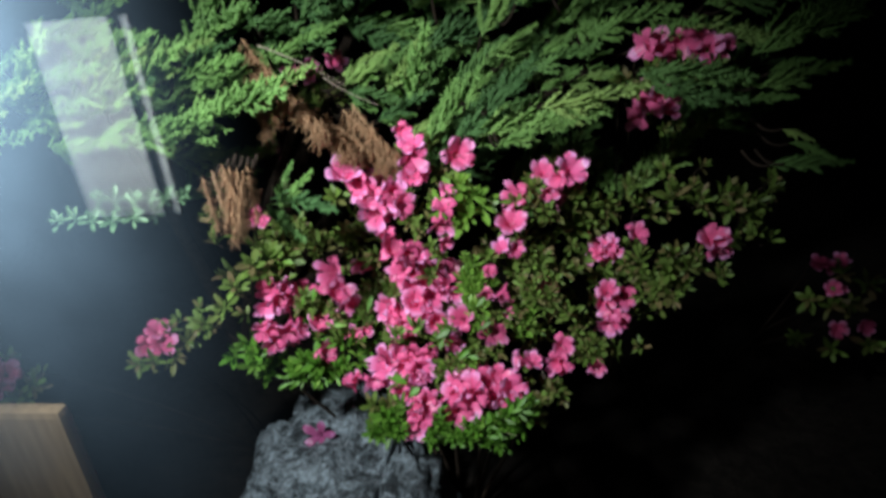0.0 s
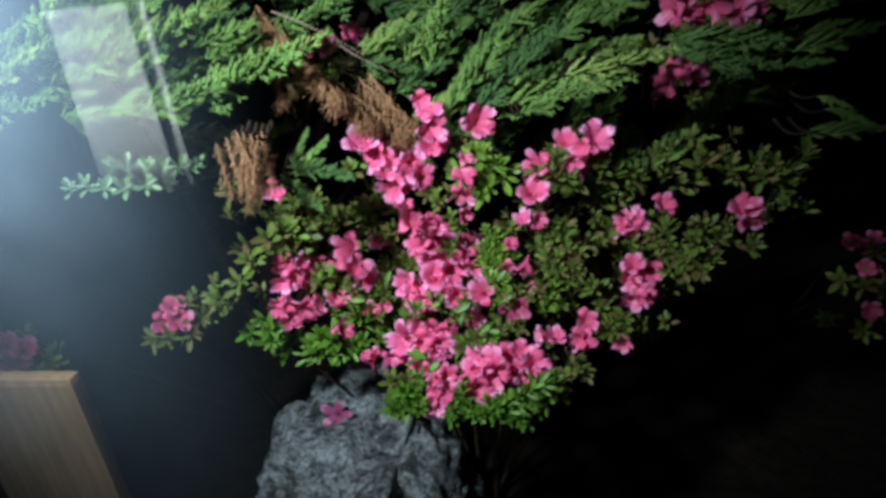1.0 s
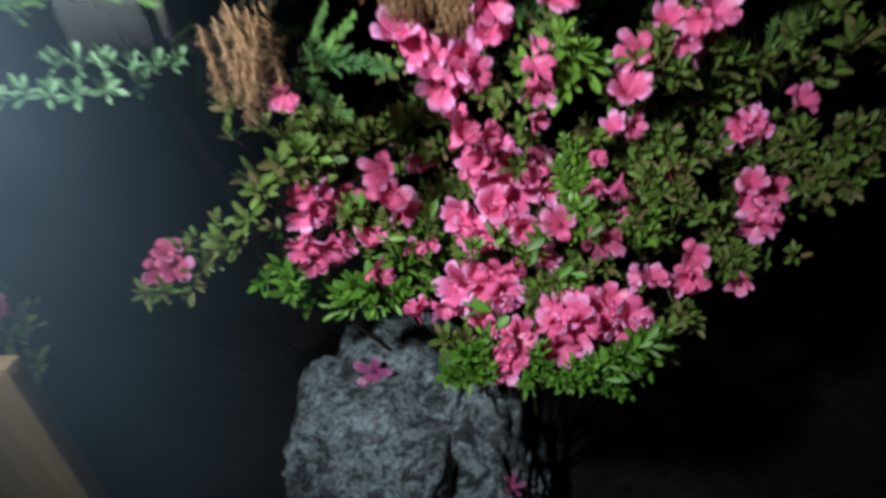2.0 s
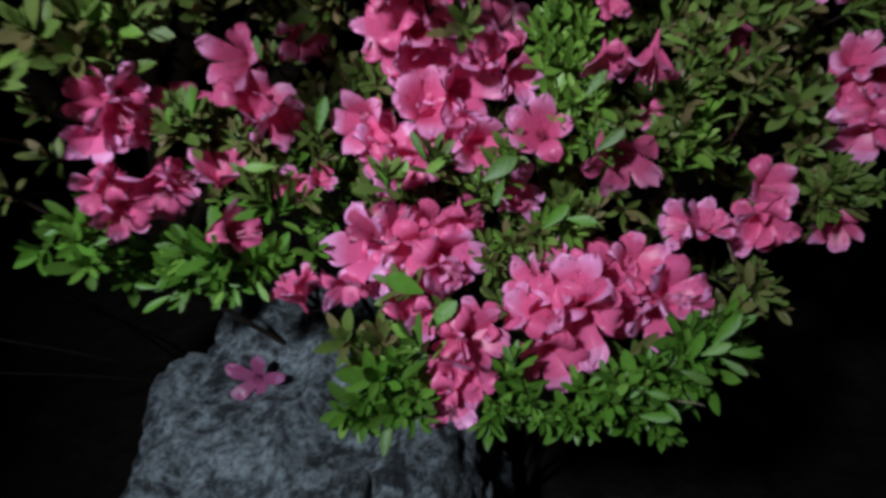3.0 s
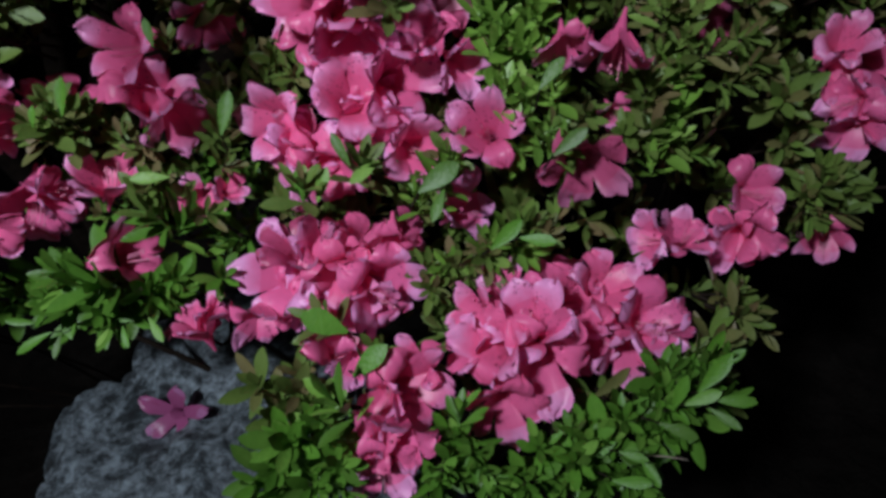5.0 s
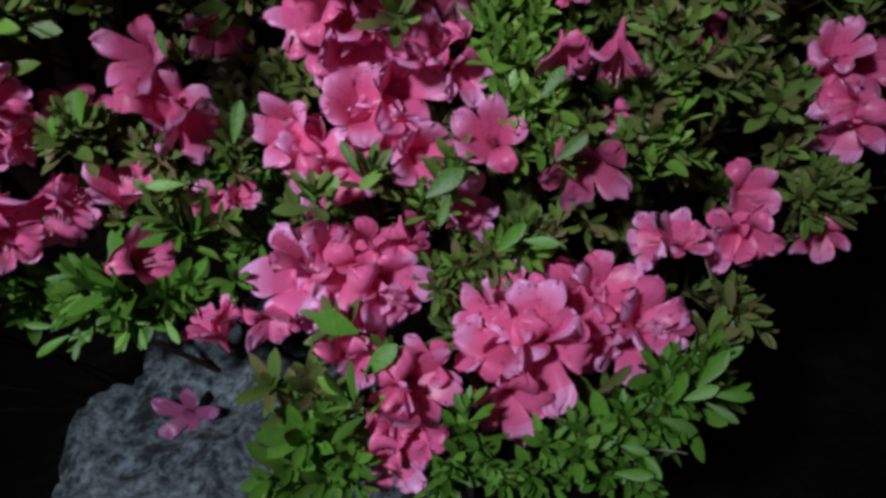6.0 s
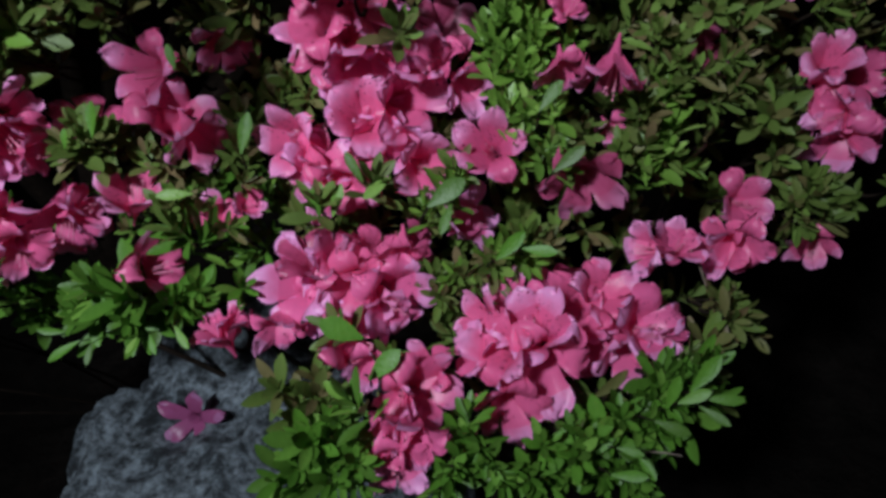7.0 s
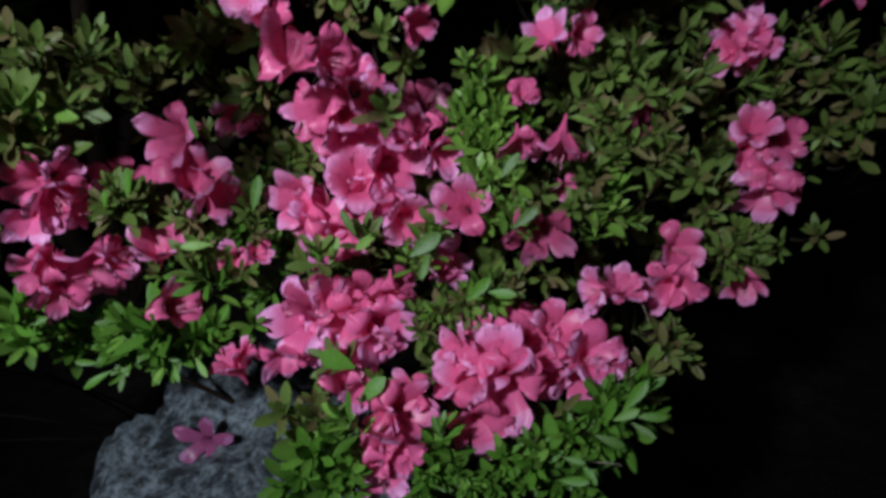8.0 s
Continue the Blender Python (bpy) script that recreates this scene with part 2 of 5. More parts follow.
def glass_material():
    """Clear glass with a painted veil of light haze, thickest round one spot."""
    m = bpy.data.materials.new("haze_painted_glass")
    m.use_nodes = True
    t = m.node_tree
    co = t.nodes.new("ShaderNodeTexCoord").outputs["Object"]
    haze_bsdf = node(t, "ShaderNodeBsdfDiffuse", Color=(0.55, 0.78, 1.0, 1))
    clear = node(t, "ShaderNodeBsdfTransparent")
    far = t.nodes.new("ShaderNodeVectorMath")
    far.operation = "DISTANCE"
    far.inputs[1].default_value = HAZE_SPOT
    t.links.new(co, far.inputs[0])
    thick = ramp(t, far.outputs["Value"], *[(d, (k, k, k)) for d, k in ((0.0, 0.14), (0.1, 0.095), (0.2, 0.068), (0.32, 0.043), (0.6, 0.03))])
    # a second painted haze spot veils the board's top edge
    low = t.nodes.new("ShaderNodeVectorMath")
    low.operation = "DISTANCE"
    low.inputs[1].default_value = HAZE_SPOT_LOW
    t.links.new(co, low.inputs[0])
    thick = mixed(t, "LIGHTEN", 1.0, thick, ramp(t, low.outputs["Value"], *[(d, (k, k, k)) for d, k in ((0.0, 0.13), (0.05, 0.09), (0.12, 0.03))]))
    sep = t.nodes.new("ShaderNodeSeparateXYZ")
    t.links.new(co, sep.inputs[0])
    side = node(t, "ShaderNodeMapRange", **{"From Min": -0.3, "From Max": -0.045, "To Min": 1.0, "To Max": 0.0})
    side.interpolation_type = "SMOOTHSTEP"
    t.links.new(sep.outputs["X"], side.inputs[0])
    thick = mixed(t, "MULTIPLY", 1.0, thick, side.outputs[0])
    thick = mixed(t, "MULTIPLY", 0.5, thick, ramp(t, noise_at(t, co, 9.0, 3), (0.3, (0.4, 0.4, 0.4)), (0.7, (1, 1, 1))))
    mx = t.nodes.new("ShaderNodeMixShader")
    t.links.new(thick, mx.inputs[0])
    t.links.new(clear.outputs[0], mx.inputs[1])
    t.links.new(haze_bsdf.outputs[0], mx.inputs[2])
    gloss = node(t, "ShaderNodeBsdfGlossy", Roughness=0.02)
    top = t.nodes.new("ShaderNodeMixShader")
    # gloss is cut away low down, which hides the window's reflection there
    gloss_fade = node(t, "ShaderNodeMapRange", **{"From Min": 0.905, "From Max": 0.96, "To Min": 0.0, "To Max": 0.09})
    t.links.new(sep.outputs["Z"], gloss_fade.inputs[0])
    t.links.new(gloss_fade.outputs[0], top.inputs[0])
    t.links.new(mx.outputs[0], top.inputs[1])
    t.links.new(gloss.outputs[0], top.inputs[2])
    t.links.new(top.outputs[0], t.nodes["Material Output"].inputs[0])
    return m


HAZE_SPOT = (-0.33, 0.0, 1.06)
HAZE_SPOT_LOW = (-0.4, 0.0, 0.73)


def chamfered(size, edge):
    bm = bmesh.new()
    bmesh.ops.create_cube(bm, size=1)
    for v in bm.verts:
        v.co = Vector((v.co.x * size[0], v.co.y * size[1], v.co.z * size[2]))
    bmesh.ops.bevel(bm, geom=bm.edges, offset=edge, segments=2, affect="EDGES", profile=0.7)
    return bm


def boxed(name, size, edge, mat, m, parent=None, label=""):
    bm = chamfered(size, edge)
    me = bpy.data.meshes.new(name)
    bm.to_mesh(me)
    bm.free()
    me.materials.append(mat)
    ob = new(name, me)
    ob.matrix_basis = m
    if parent:
        ob.parent = parent
    return tagged(ob, label)


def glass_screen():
    root = tagged(new("glass_screen"), "clear glass garden screen with painted haze, tan timber board", "screen")
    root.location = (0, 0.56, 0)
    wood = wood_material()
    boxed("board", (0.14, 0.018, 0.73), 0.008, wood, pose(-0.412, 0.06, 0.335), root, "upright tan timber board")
    pane = boxed("pane", (1.0, 0.006, 1.5), 0.001, glass_material(), pose(-0.54, 0, 0.73), root, "clear glass pane with painted haze")
    # the painted haze is laid out from the ground below the screen's free edge
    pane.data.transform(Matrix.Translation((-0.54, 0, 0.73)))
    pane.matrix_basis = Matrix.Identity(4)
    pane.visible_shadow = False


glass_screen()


# ---- house wall behind the path, with a low lit window that the glass screen mirrors ----
def house_wall():
    """A rendered wall with a real opening, built from the blocks round it."""
    mat = plain("grey_render", (0.1, 0.1, 0.1), (0.16, 0.155, 0.15), 25, 0.9)
    x0, x1, z0, z1 = -1.93, -1.41, 0.06, 0.98
    bm = bmesh.new()
    for a, b, c, d in ((-4.0, x0, 0.0, 2.6), (x1, 2.5, 0.0, 2.6), (x0, x1, 0.0, z0), (x0, x1, z1, 2.6)):
        bmesh.ops.create_cube(bm, size=1, matrix=Matrix.Translation(((a + b) / 2, -1.7, (c + d) / 2 - 0.03)) @ Matrix.Diagonal((b - a, 0.2, d - c + (0.06 if c == 0 else 0), 1)))
    me = bpy.data.meshes.new("wall_house")
    bm.to_mesh(me)
    bm.free()
    me.materials.append(mat)
    tagged(new("wall_house", me), "dark rendered house wall with a low window", "wall", kind="structure")
    lit = bpy.data.materials.new("lit_frosted_glass")
    lit.use_nodes = True
    b = lit.node_tree.nodes["Principled BSDF"]
    b.inputs["Base Color"].default_value = (0.8, 0.8, 0.8, 1)
    b.inputs["Emission Color"].default_value = (0.93, 0.97, 1.0, 1)
    b.inputs["Emission Strength"].default_value = 2.1
    dark, t, k = material("dark_window_frame", 0.4)
    k.inputs["Base Color"].default_value = (0.03, 0.03, 0.032, 1)
    root = tagged(new("window_1"), "low house window lit from inside, dark frame", "window", kind="structure")
    root.location = ((x0 + x1) / 2, -1.66, (z0 + z1) / 2 - 0.03)
    w, h = x1 - x0, z1 - z0
    for name, size, place in (("window_frame", (w, 0.05, 0.02), (0, 0, h / 2 - 0.01)), ("window_frame", (w, 0.05, 0.02), (0, 0, 0.01 - h / 2)),
                              ("window_frame", (0.02, 0.05, h - 0.04), (0.01 - w / 2, 0, 0)), ("window_frame", (0.02, 0.05, h - 0.04), (w / 2 - 0.01, 0, 0)),
                              ("mullion", (0.035, 0.045, h - 0.04), (w / 2 - 0.09, 0, 0))):
        boxed(name, size, 0.003, dark, Matrix.Translation(place), root)
    boxed("pane", (w - 0.145, 0.008, h - 0.04), 0.001, lit, Matrix.Translation((-0.0435, -0.01, 0)), root, "frosted pane lit from inside")
    boxed("pane", (0.05, 0.008, h - 0.04), 0.001, lit, Matrix.Translation((w / 2 - 0.0455, -0.01, 0)), root, "frosted pane lit from inside")


house_wall()


# ---- azaleas ----
FLOWERS_NEAR_A = [
    (0.039, 0.892, 0.519, -111, 72, 0.047), (0.065, 0.908, 0.508, -53, 30, 0.048), (0.018, 0.879, 0.517, -138, 46, 0.043),
    (0.047, 0.871, 0.505, -78, 9, 0.053), (0.085, 0.919, 0.514, -47, 54, 0.044), (0.104, 0.896, 0.505, -58, 36, 0.047),
    (0.092, 0.892, 0.485, -79, 1, 0.043), (0.008, 0.902, 0.516, -158, 39, 0.036), (0.003, 0.886, 0.510, -163, 43, 0.032),
    (0.024, 0.856, 0.488, -82, -3, 0.044), (0.084, 0.913, 0.483, -75, 34, 0.040), (0.027, 0.917, 0.519, -158, 59, 0.036),
    (0.045, 0.904, 0.492, -97, 20, 0.039), (-0.014, 0.861, 0.507, -39, 19, 0.044), (-0.030, 0.836, 0.497, -105, 2, 0.045),
]
FLOWERS_NEAR_B = [
    (-0.042, 0.843, 0.498, -149, 43, 0.033), (-0.034, 0.852, 0.510, -106, 14, 0.027), (-0.056, 0.908, 0.497, -23, 53, 0.046),
    (-0.048, 0.880, 0.502, -91, -4, 0.031), (-0.110, 0.929, 0.489, -84, -13, 0.039), (-0.099, 0.949, 0.514, -125, 37, 0.060),
    (-0.084, 0.955, 0.535, -47, 74, 0.045), (-0.062, 0.949, 0.534, -33, 54, 0.046), (-0.059, 0.935, 0.514, -91, 3, 0.045),
    (-0.034, 0.930, 0.510, -57, 8, 0.054), (-0.029, 0.940, 0.527, -91, -31, 0.036), (-0.019, 0.961, 0.525, -37, 10, 0.028),
    (-0.147, 0.936, 0.501, 150, 79, 0.041), (-0.139, 0.939, 0.489, -39, -16, 0.029), (-0.183, 0.974, 0.520, -13, 17, 0.052),
]
FLOWERS_NEAR_C = [
    (-0.146, 0.996, 0.543, -32, 67, 0.036), (-0.126, 0.997, 0.546, -29, 36, 0.026), (-0.204, 1.009, 0.557, -15, 67, 0.049),
    (-0.259, 1.001, 0.534, -79, -23, 0.062), (-0.234, 1.002, 0.550, -3, 14, 0.036), (-0.280, 0.991, 0.551, -7, -2, 0.043),
    (-0.275, 0.977, 0.532, -62, -18, 0.045), (-0.254, 1.017, 0.613, -8, 5, 0.041), (-0.261, 1.004, 0.597, -46, -23, 0.048),
    (-0.251, 1.010, 0.588, -8, -2, 0.033), (-0.286, 1.016, 0.614, -90, 25, 0.043), (-0.287, 0.997, 0.586, -79, -5, 0.043),
    (-0.296, 0.988, 0.548, -92, 16, 0.043), (-0.205, 1.077, 0.610, -116, 21, 0.056), (-0.144, 1.083, 0.613, -85, -30, 0.048),
]
FLOWERS_NEAR_D = [
    (-0.179, 1.059, 0.583, -28, 43, 0.060), (-0.159, 1.030, 0.573, -54, -24, 0.048), (-0.188, 1.083, 0.591, -14, 46, 0.039),
    (-0.245, 1.070, 0.587, -32, 61, 0.053), (-0.065, 1.027, 0.630, -110, 36, 0.050), (-0.042, 1.013, 0.619, -87, -27, 0.055),
    (-0.043, 1.022, 0.639, -43, 46, 0.040), (-0.046, 1.003, 0.594, -76, 45, 0.049), (-0.018, 1.006, 0.597, -49, 15, 0.054),
    (-0.024, 0.990, 0.574, -111, 0, 0.042), (-0.010, 0.974, 0.571, -63, 15, 0.044), (-0.039, 1.004, 0.574, -87, -7, 0.040),
    (-0.096, 1.002, 0.581, -115, 21, 0.046), (-0.074, 0.996, 0.572, -47, 52, 0.046), (-0.064, 0.977, 0.556, -85, -8, 0.049),
]
FLOWERS_NEAR_E = [
    (-0.084, 0.992, 0.558, -115, 11, 0.036), (-0.006, 1.013, 0.625, -126, 61, 0.047), (0.004, 1.005, 0.614, -38, 9, 0.015),
    (0.020, 1.001, 0.604, -54, -7, 0.037), (-0.023, 1.027, 0.609, -128, 14, 0.041), (-0.067, 1.007, 0.652, -114, 43, 0.042),
    (0.012, 1.033, 0.633, -42, 36, 0.041), (0.025, 0.965, 0.585, -104, 40, 0.044), (0.074, 0.943, 0.564, -95, -20, 0.047),
    (0.087, 0.958, 0.615, -117, -45, 0.039), (0.065, 0.963, 0.619, -92, -44, 0.030), (0.097, 0.982, 0.574, -80, -17, 0.024),
    (0.158, 1.015, 0.610, -66, 39, 0.041), (0.177, 0.969, 0.529, -76, 30, 0.039), (0.167, 0.950, 0.505, -108, -7, 0.042),
]
FLOWERS_NEAR_F = [
    (0.131, 0.947, 0.523, -62, 70, 0.034), (0.105, 0.937, 0.527, -166, 21, 0.036), (0.012, 0.968, 0.538, -34, 47, 0.044),
    (0.249, 1.045, 0.582, -96, 52, 0.037), (0.244, 1.030, 0.564, -84, 10, 0.035), (0.276, 1.048, 0.565, -87, 21, 0.046),
    (0.241, 1.021, 0.553, -158, 9, 0.037), (0.246, 1.005, 0.535, -115, -23, 0.044), (0.263, 1.014, 0.545, -77, 38, 0.039),
    (0.225, 0.971, 0.483, -112, -14, 0.035), (-0.073, 0.955, 0.516, -88, 60, 0.048), (-0.088, 0.949, 0.494, -99, 10, 0.042),
    (-0.045, 0.957, 0.522, -43, 24, 0.041), (-0.045, 0.926, 0.501, -67, 1, 0.038), (-0.022, 0.876, 0.508, -139, 39, 0.032),
]
FLOWERS_NEAR_G = [
    (-0.055, 1.026, 0.599, -74, 46, 0.045), (-0.033, 1.013, 0.579, -58, 15, 0.045), (-0.087, 1.005, 0.565, -107, 13, 0.042),
    (-0.049, 1.001, 0.563, -69, -4, 0.040), (-0.026, 1.036, 0.628, -49, 21, 0.044), (-0.060, 1.034, 0.610, -115, 22, 0.045),
    (0.060, 0.928, 0.510, -101, 70, 0.042), (0.031, 0.893, 0.488, -127, 25, 0.040), (0.099, 0.919, 0.497, -60, 48, 0.043),
    (0.070, 0.895, 0.488, -71, 19, 0.035), (0.113, 0.894, 0.489, -72, 14, 0.029), (0.157, 0.960, 0.503, -156, 15, 0.038),
    (-0.023, 0.850, 0.492, -38, 14, 0.035), (-0.036, 0.832, 0.483, -85, -0, 0.037),
]
FLOWERS_TOP = [
    (0.244, 1.082, 0.637, -84, 50, 0.044), (0.260, 1.077, 0.629, -74, 15, 0.038), (0.227, 1.073, 0.629, -159, 13, 0.036),
    (0.254, 1.087, 0.644, -115, 56, 0.034), (0.246, 1.070, 0.620, -113, -31, 0.031), (-0.031, 1.032, 0.653, -31, 21, 0.049),
    (-0.034, 0.980, 0.683, -70, 56, 0.035), (0.115, 1.001, 0.676, -56, 10, 0.028), (0.075, 0.987, 0.653, -55, 53, 0.027),
    (0.088, 1.007, 0.682, -136, 57, 0.035), (0.014, 0.977, 0.699, -52, -5, 0.028), (-0.079, 1.002, 0.713, -75, 57, 0.031),
]
FLOWERS_HIGH_A = [
    (-0.032, 1.038, 0.837, -76, 43, 0.039), (-0.029, 1.026, 0.810, -68, -14, 0.046), (0.040, 1.009, 0.822, -68, 34, 0.050),
    (-0.133, 1.029, 0.803, -92, 47, 0.050), (-0.123, 1.026, 0.778, -110, 13, 0.045), (-0.100, 1.024, 0.765, -70, 47, 0.052),
    (-0.065, 1.032, 0.756, -52, 3, 0.052), (-0.083, 1.023, 0.737, -82, -20, 0.047), (-0.048, 1.029, 0.744, -34, 9, 0.041),
    (-0.098, 1.013, 0.730, -103, -17, 0.045), (-0.061, 0.987, 0.695, -70, 57, 0.047), (-0.034, 0.967, 0.689, -38, 14, 0.041),
    (0.197, 1.031, 0.788, -67, 33, 0.046), (0.168, 1.018, 0.773, -130, 16, 0.035), (0.161, 1.015, 0.752, -94, -26, 0.031),
]
FLOWERS_HIGH_B = [
    (0.107, 1.003, 0.724, -86, 51, 0.048), (0.179, 1.033, 0.736, -42, 11, 0.028), (0.390, 1.011, 0.684, -110, 52, 0.050),
    (0.398, 1.003, 0.665, -83, -15, 0.042), (0.293, 1.044, 0.680, -69, 54, 0.034), (-0.270, 0.994, 0.741, -98, -20, 0.038),
    (0.015, 0.977, 0.765, -96, 74, 0.036), (0.014, 0.938, 0.740, -87, -28, 0.033), (-0.100, 1.092, 0.767, -66, 61, 0.043),
    (0.153, 1.077, 0.771, -119, 50, 0.036),
]
FLOWERS_AZ_LEFT = [
    (-0.475, 0.955, 0.548, -66, 30, 0.039), (-0.447, 0.955, 0.558, -46, 18, 0.041), (-0.459, 0.969, 0.577, -45, 47, 0.037),
    (-0.711, 0.899, 0.517, -37, 36, 0.044), (-0.721, 0.902, 0.548, -56, 44, 0.044), (-0.694, 0.911, 0.535, -24, 39, 0.04),
]
FLOWERS_AZ_BACK = [
    (0.314, 1.231, 0.912, -140, 8, 0.053), (0.344, 1.239, 0.918, -99, 42, 0.057), (0.378, 1.238, 0.905, -106, -32, 0.058),
    (0.416, 1.248, 0.907, -82, 35, 0.058), (0.447, 1.249, 0.898, -61, 3, 0.048), (0.325, 1.193, 0.825, -122, -22, 0.048),
    (0.353, 1.199, 0.840, -79, 39, 0.053), (0.302, 1.184, 0.815, -146, 10, 0.045), (0.362, 1.191, 0.821, -57, 8, 0.039),
    (-0.267, 1.280, 0.910, -95, 47, 0.055), (-0.242, 1.281, 0.904, -28, 0, 0.045), (-0.194, 1.296, 0.918, -46, 37, 0.041),
]
FLOWERS_AZ_RIGHT = [
    (0.775, 1.528, 0.365, -128, 34, 0.041), (0.827, 1.538, 0.365, -113, 44, 0.041), (0.804, 1.504, 0.312, -121, 26, 0.038),
    (0.813, 1.465, 0.224, -117, 30, 0.041), (0.876, 1.473, 0.225, -99, 32, 0.038),
]
WHORLS_A = [
    (-0.215, 0.958, 0.511, -56, 47, 0.061), (-0.182, 0.962, 0.512, -46, 34, 0.041), (-0.253, 0.97, 0.491, -96, 43, 0.038),
    (0.118, 0.87, 0.505, -26, 54, 0.031), (0.102, 0.869, 0.494, -59, 41, 0.032), (0.097, 0.853, 0.496, -58, 42, 0.021),
    (0.092, 0.859, 0.488, -94, 55, 0.033), (0.07, 0.849, 0.478, -99, 57, 0.036), (0.081, 0.838, 0.47, -86, 26, 0.029),
    (0.051, 0.833, 0.485, -105, 53, 0.032), (0.046, 1.007, 0.642, -86, 62, 0.036), (0.055, 0.996, 0.63, -73, 46, 0.029),
    (0.047, 0.99, 0.618, -91, 43, 0.033), (0.034, 1, 0.631, -119, 55, 0.026), (0.048, 0.984, 0.592, -83, 45, 0.03),
    (0.064, 0.961, 0.582, -62, 38, 0.025),
]
WHORLS_B = [
    (-0.108, 0.899, 0.478, -80, 53, 0.041), (-0.082, 0.886, 0.483, -59, 48, 0.04), (-0.075, 0.841, 0.501, -67, 48, 0.039),
    (-0.056, 0.844, 0.5, -53, 49, 0.032), (-0.097, 0.838, 0.477, -93, 42, 0.036), (-0.066, 0.827, 0.488, -72, 40, 0.035),
    (-0.047, 0.824, 0.49, -71, 33, 0.028), (-0.002, 0.847, 0.489, -72, 55, 0.03), (0.01, 0.832, 0.486, -80, 40, 0.029),
    (0.036, 0.836, 0.493, -90, 63, 0.022), (-0.009, 0.826, 0.487, -84, 42, 0.028), (0.113, 0.97, 0.573, -71, 54, 0.033),
    (0.11, 0.976, 0.593, -91, 60, 0.029), (0.129, 0.976, 0.561, -58, 24, 0.03), (0.095, 0.976, 0.579, -108, 47, 0.022),
]
WHORLS_C = [
    (0.022, 0.929, 0.53, -88, 45, 0.029), (0.045, 0.935, 0.541, -66, 45, 0.029), (0.002, 0.942, 0.517, -93, 40, 0.031),
    (0.034, 0.939, 0.534, -78, 54, 0.026), (-0.01, 0.93, 0.508, -85, 29, 0.023), (0.052, 0.932, 0.537, -62, 38, 0.022),
    (0.005, 0.962, 0.575, -92, 44, 0.029), (-0.005, 0.963, 0.554, -80, 21, 0.023), (-0.161, 0.994, 0.542, -50, 44, 0.045),
    (-0.136, 0.976, 0.541, -42, 28, 0.032), (-0.178, 0.991, 0.551, -69, 51, 0.033), (-0.22, 1.017, 0.587, -41, 51, 0.045),
    (-0.234, 1.007, 0.585, -83, 45, 0.032), (-0.213, 1.031, 0.588, -33, 36, 0.029), (-0.182, 1.02, 0.567, -58, 37, 0.029),
    (-0.127, 0.997, 0.56, -47, 33, 0.024),
]
WHORLS_D = [
    (-0.274, 1.04, 0.658, -62, 30, 0.055), (-0.27, 1.058, 0.642, -40, 10, 0.037), (-0.29, 1.035, 0.645, -76, 8, 0.04),
    (-0.081, 1.026, 0.599, -63, 40, 0.028), (-0.095, 1.042, 0.606, -84, 51, 0.029), (-0.12, 1.075, 0.599, -71, 27, 0.031),
    (-0.139, 1.067, 0.59, -80, 37, 0.026), (-0.133, 1.026, 0.577, -62, 43, 0.025), (-0.081, 0.973, 0.547, -75, 52, 0.027),
    (-0.061, 0.971, 0.545, -52, 38, 0.023), (-0.089, 0.983, 0.555, -85, 45, 0.024), (-0.028, 1.02, 0.626, -63, 37, 0.023),
    (-0.067, 0.92, 0.509, -98, 55, 0.026), (-0.034, 0.885, 0.51, -56, 38, 0.021), (0.155, 1.025, 0.646, -108, 37, 0.033),
    (0.129, 1.008, 0.647, -117, 31, 0.029),
]
WHORLS_E = [
    (0.215, 1.071, 0.615, -73, 47, 0.042), (0.166, 0.993, 0.626, -88, 28, 0.032), (0.131, 0.996, 0.621, -106, 42, 0.033),
    (0.141, 0.976, 0.61, -74, 36, 0.032), (0.124, 0.994, 0.607, -111, 37, 0.026), (0.158, 0.987, 0.607, -69, 28, 0.025),
    (0.22, 0.987, 0.53, -102, 59, 0.032), (0.229, 0.976, 0.517, -87, 34, 0.032), (0.206, 0.977, 0.519, -128, 37, 0.028),
    (0.16, 0.943, 0.477, -71, 52, 0.028), (0.155, 0.927, 0.48, -70, 25, 0.023), (0.166, 0.948, 0.476, -115, 57, 0.024),
    (0.298, 1.044, 0.619, -111, 40, 0.035), (0.285, 1.044, 0.609, -123, 32, 0.032), (0.316, 1.035, 0.588, -104, 23, 0.032),
    (0.295, 1.033, 0.574, -119, 13, 0.032),
]
WHORLS_F = [
    (-0.309, 0.963, 0.504, -47, 31, 0.042), (-0.315, 1, 0.483, -38, 30, 0.036), (-0.305, 0.958, 0.53, -52, 45, 0.036),
    (-0.303, 0.986, 0.522, -39, 43, 0.03), (-0.161, 1.085, 0.675, -72, 3, 0.045), (-0.134, 1.08, 0.677, -66, -3, 0.037),
    (-0.195, 1.096, 0.663, -80, 5, 0.038), (-0.275, 1.078, 0.69, -53, 21, 0.041), (-0.247, 1.071, 0.651, -45, 22, 0.033),
    (-0.222, 1.088, 0.642, -61, 21, 0.03), (-0.009, 0.977, 0.699, -82, 26, 0.025), (-0.033, 1.021, 0.7, -78, 31, 0.028),
    (-0.051, 0.934, 0.52, -65, 48, 0.019), (-0.13, 0.952, 0.513, -48, 42, 0.028), (-0.161, 0.957, 0.508, -59, 28, 0.028),
    (-0.207, 0.99, 0.539, -64, 51, 0.025),
]
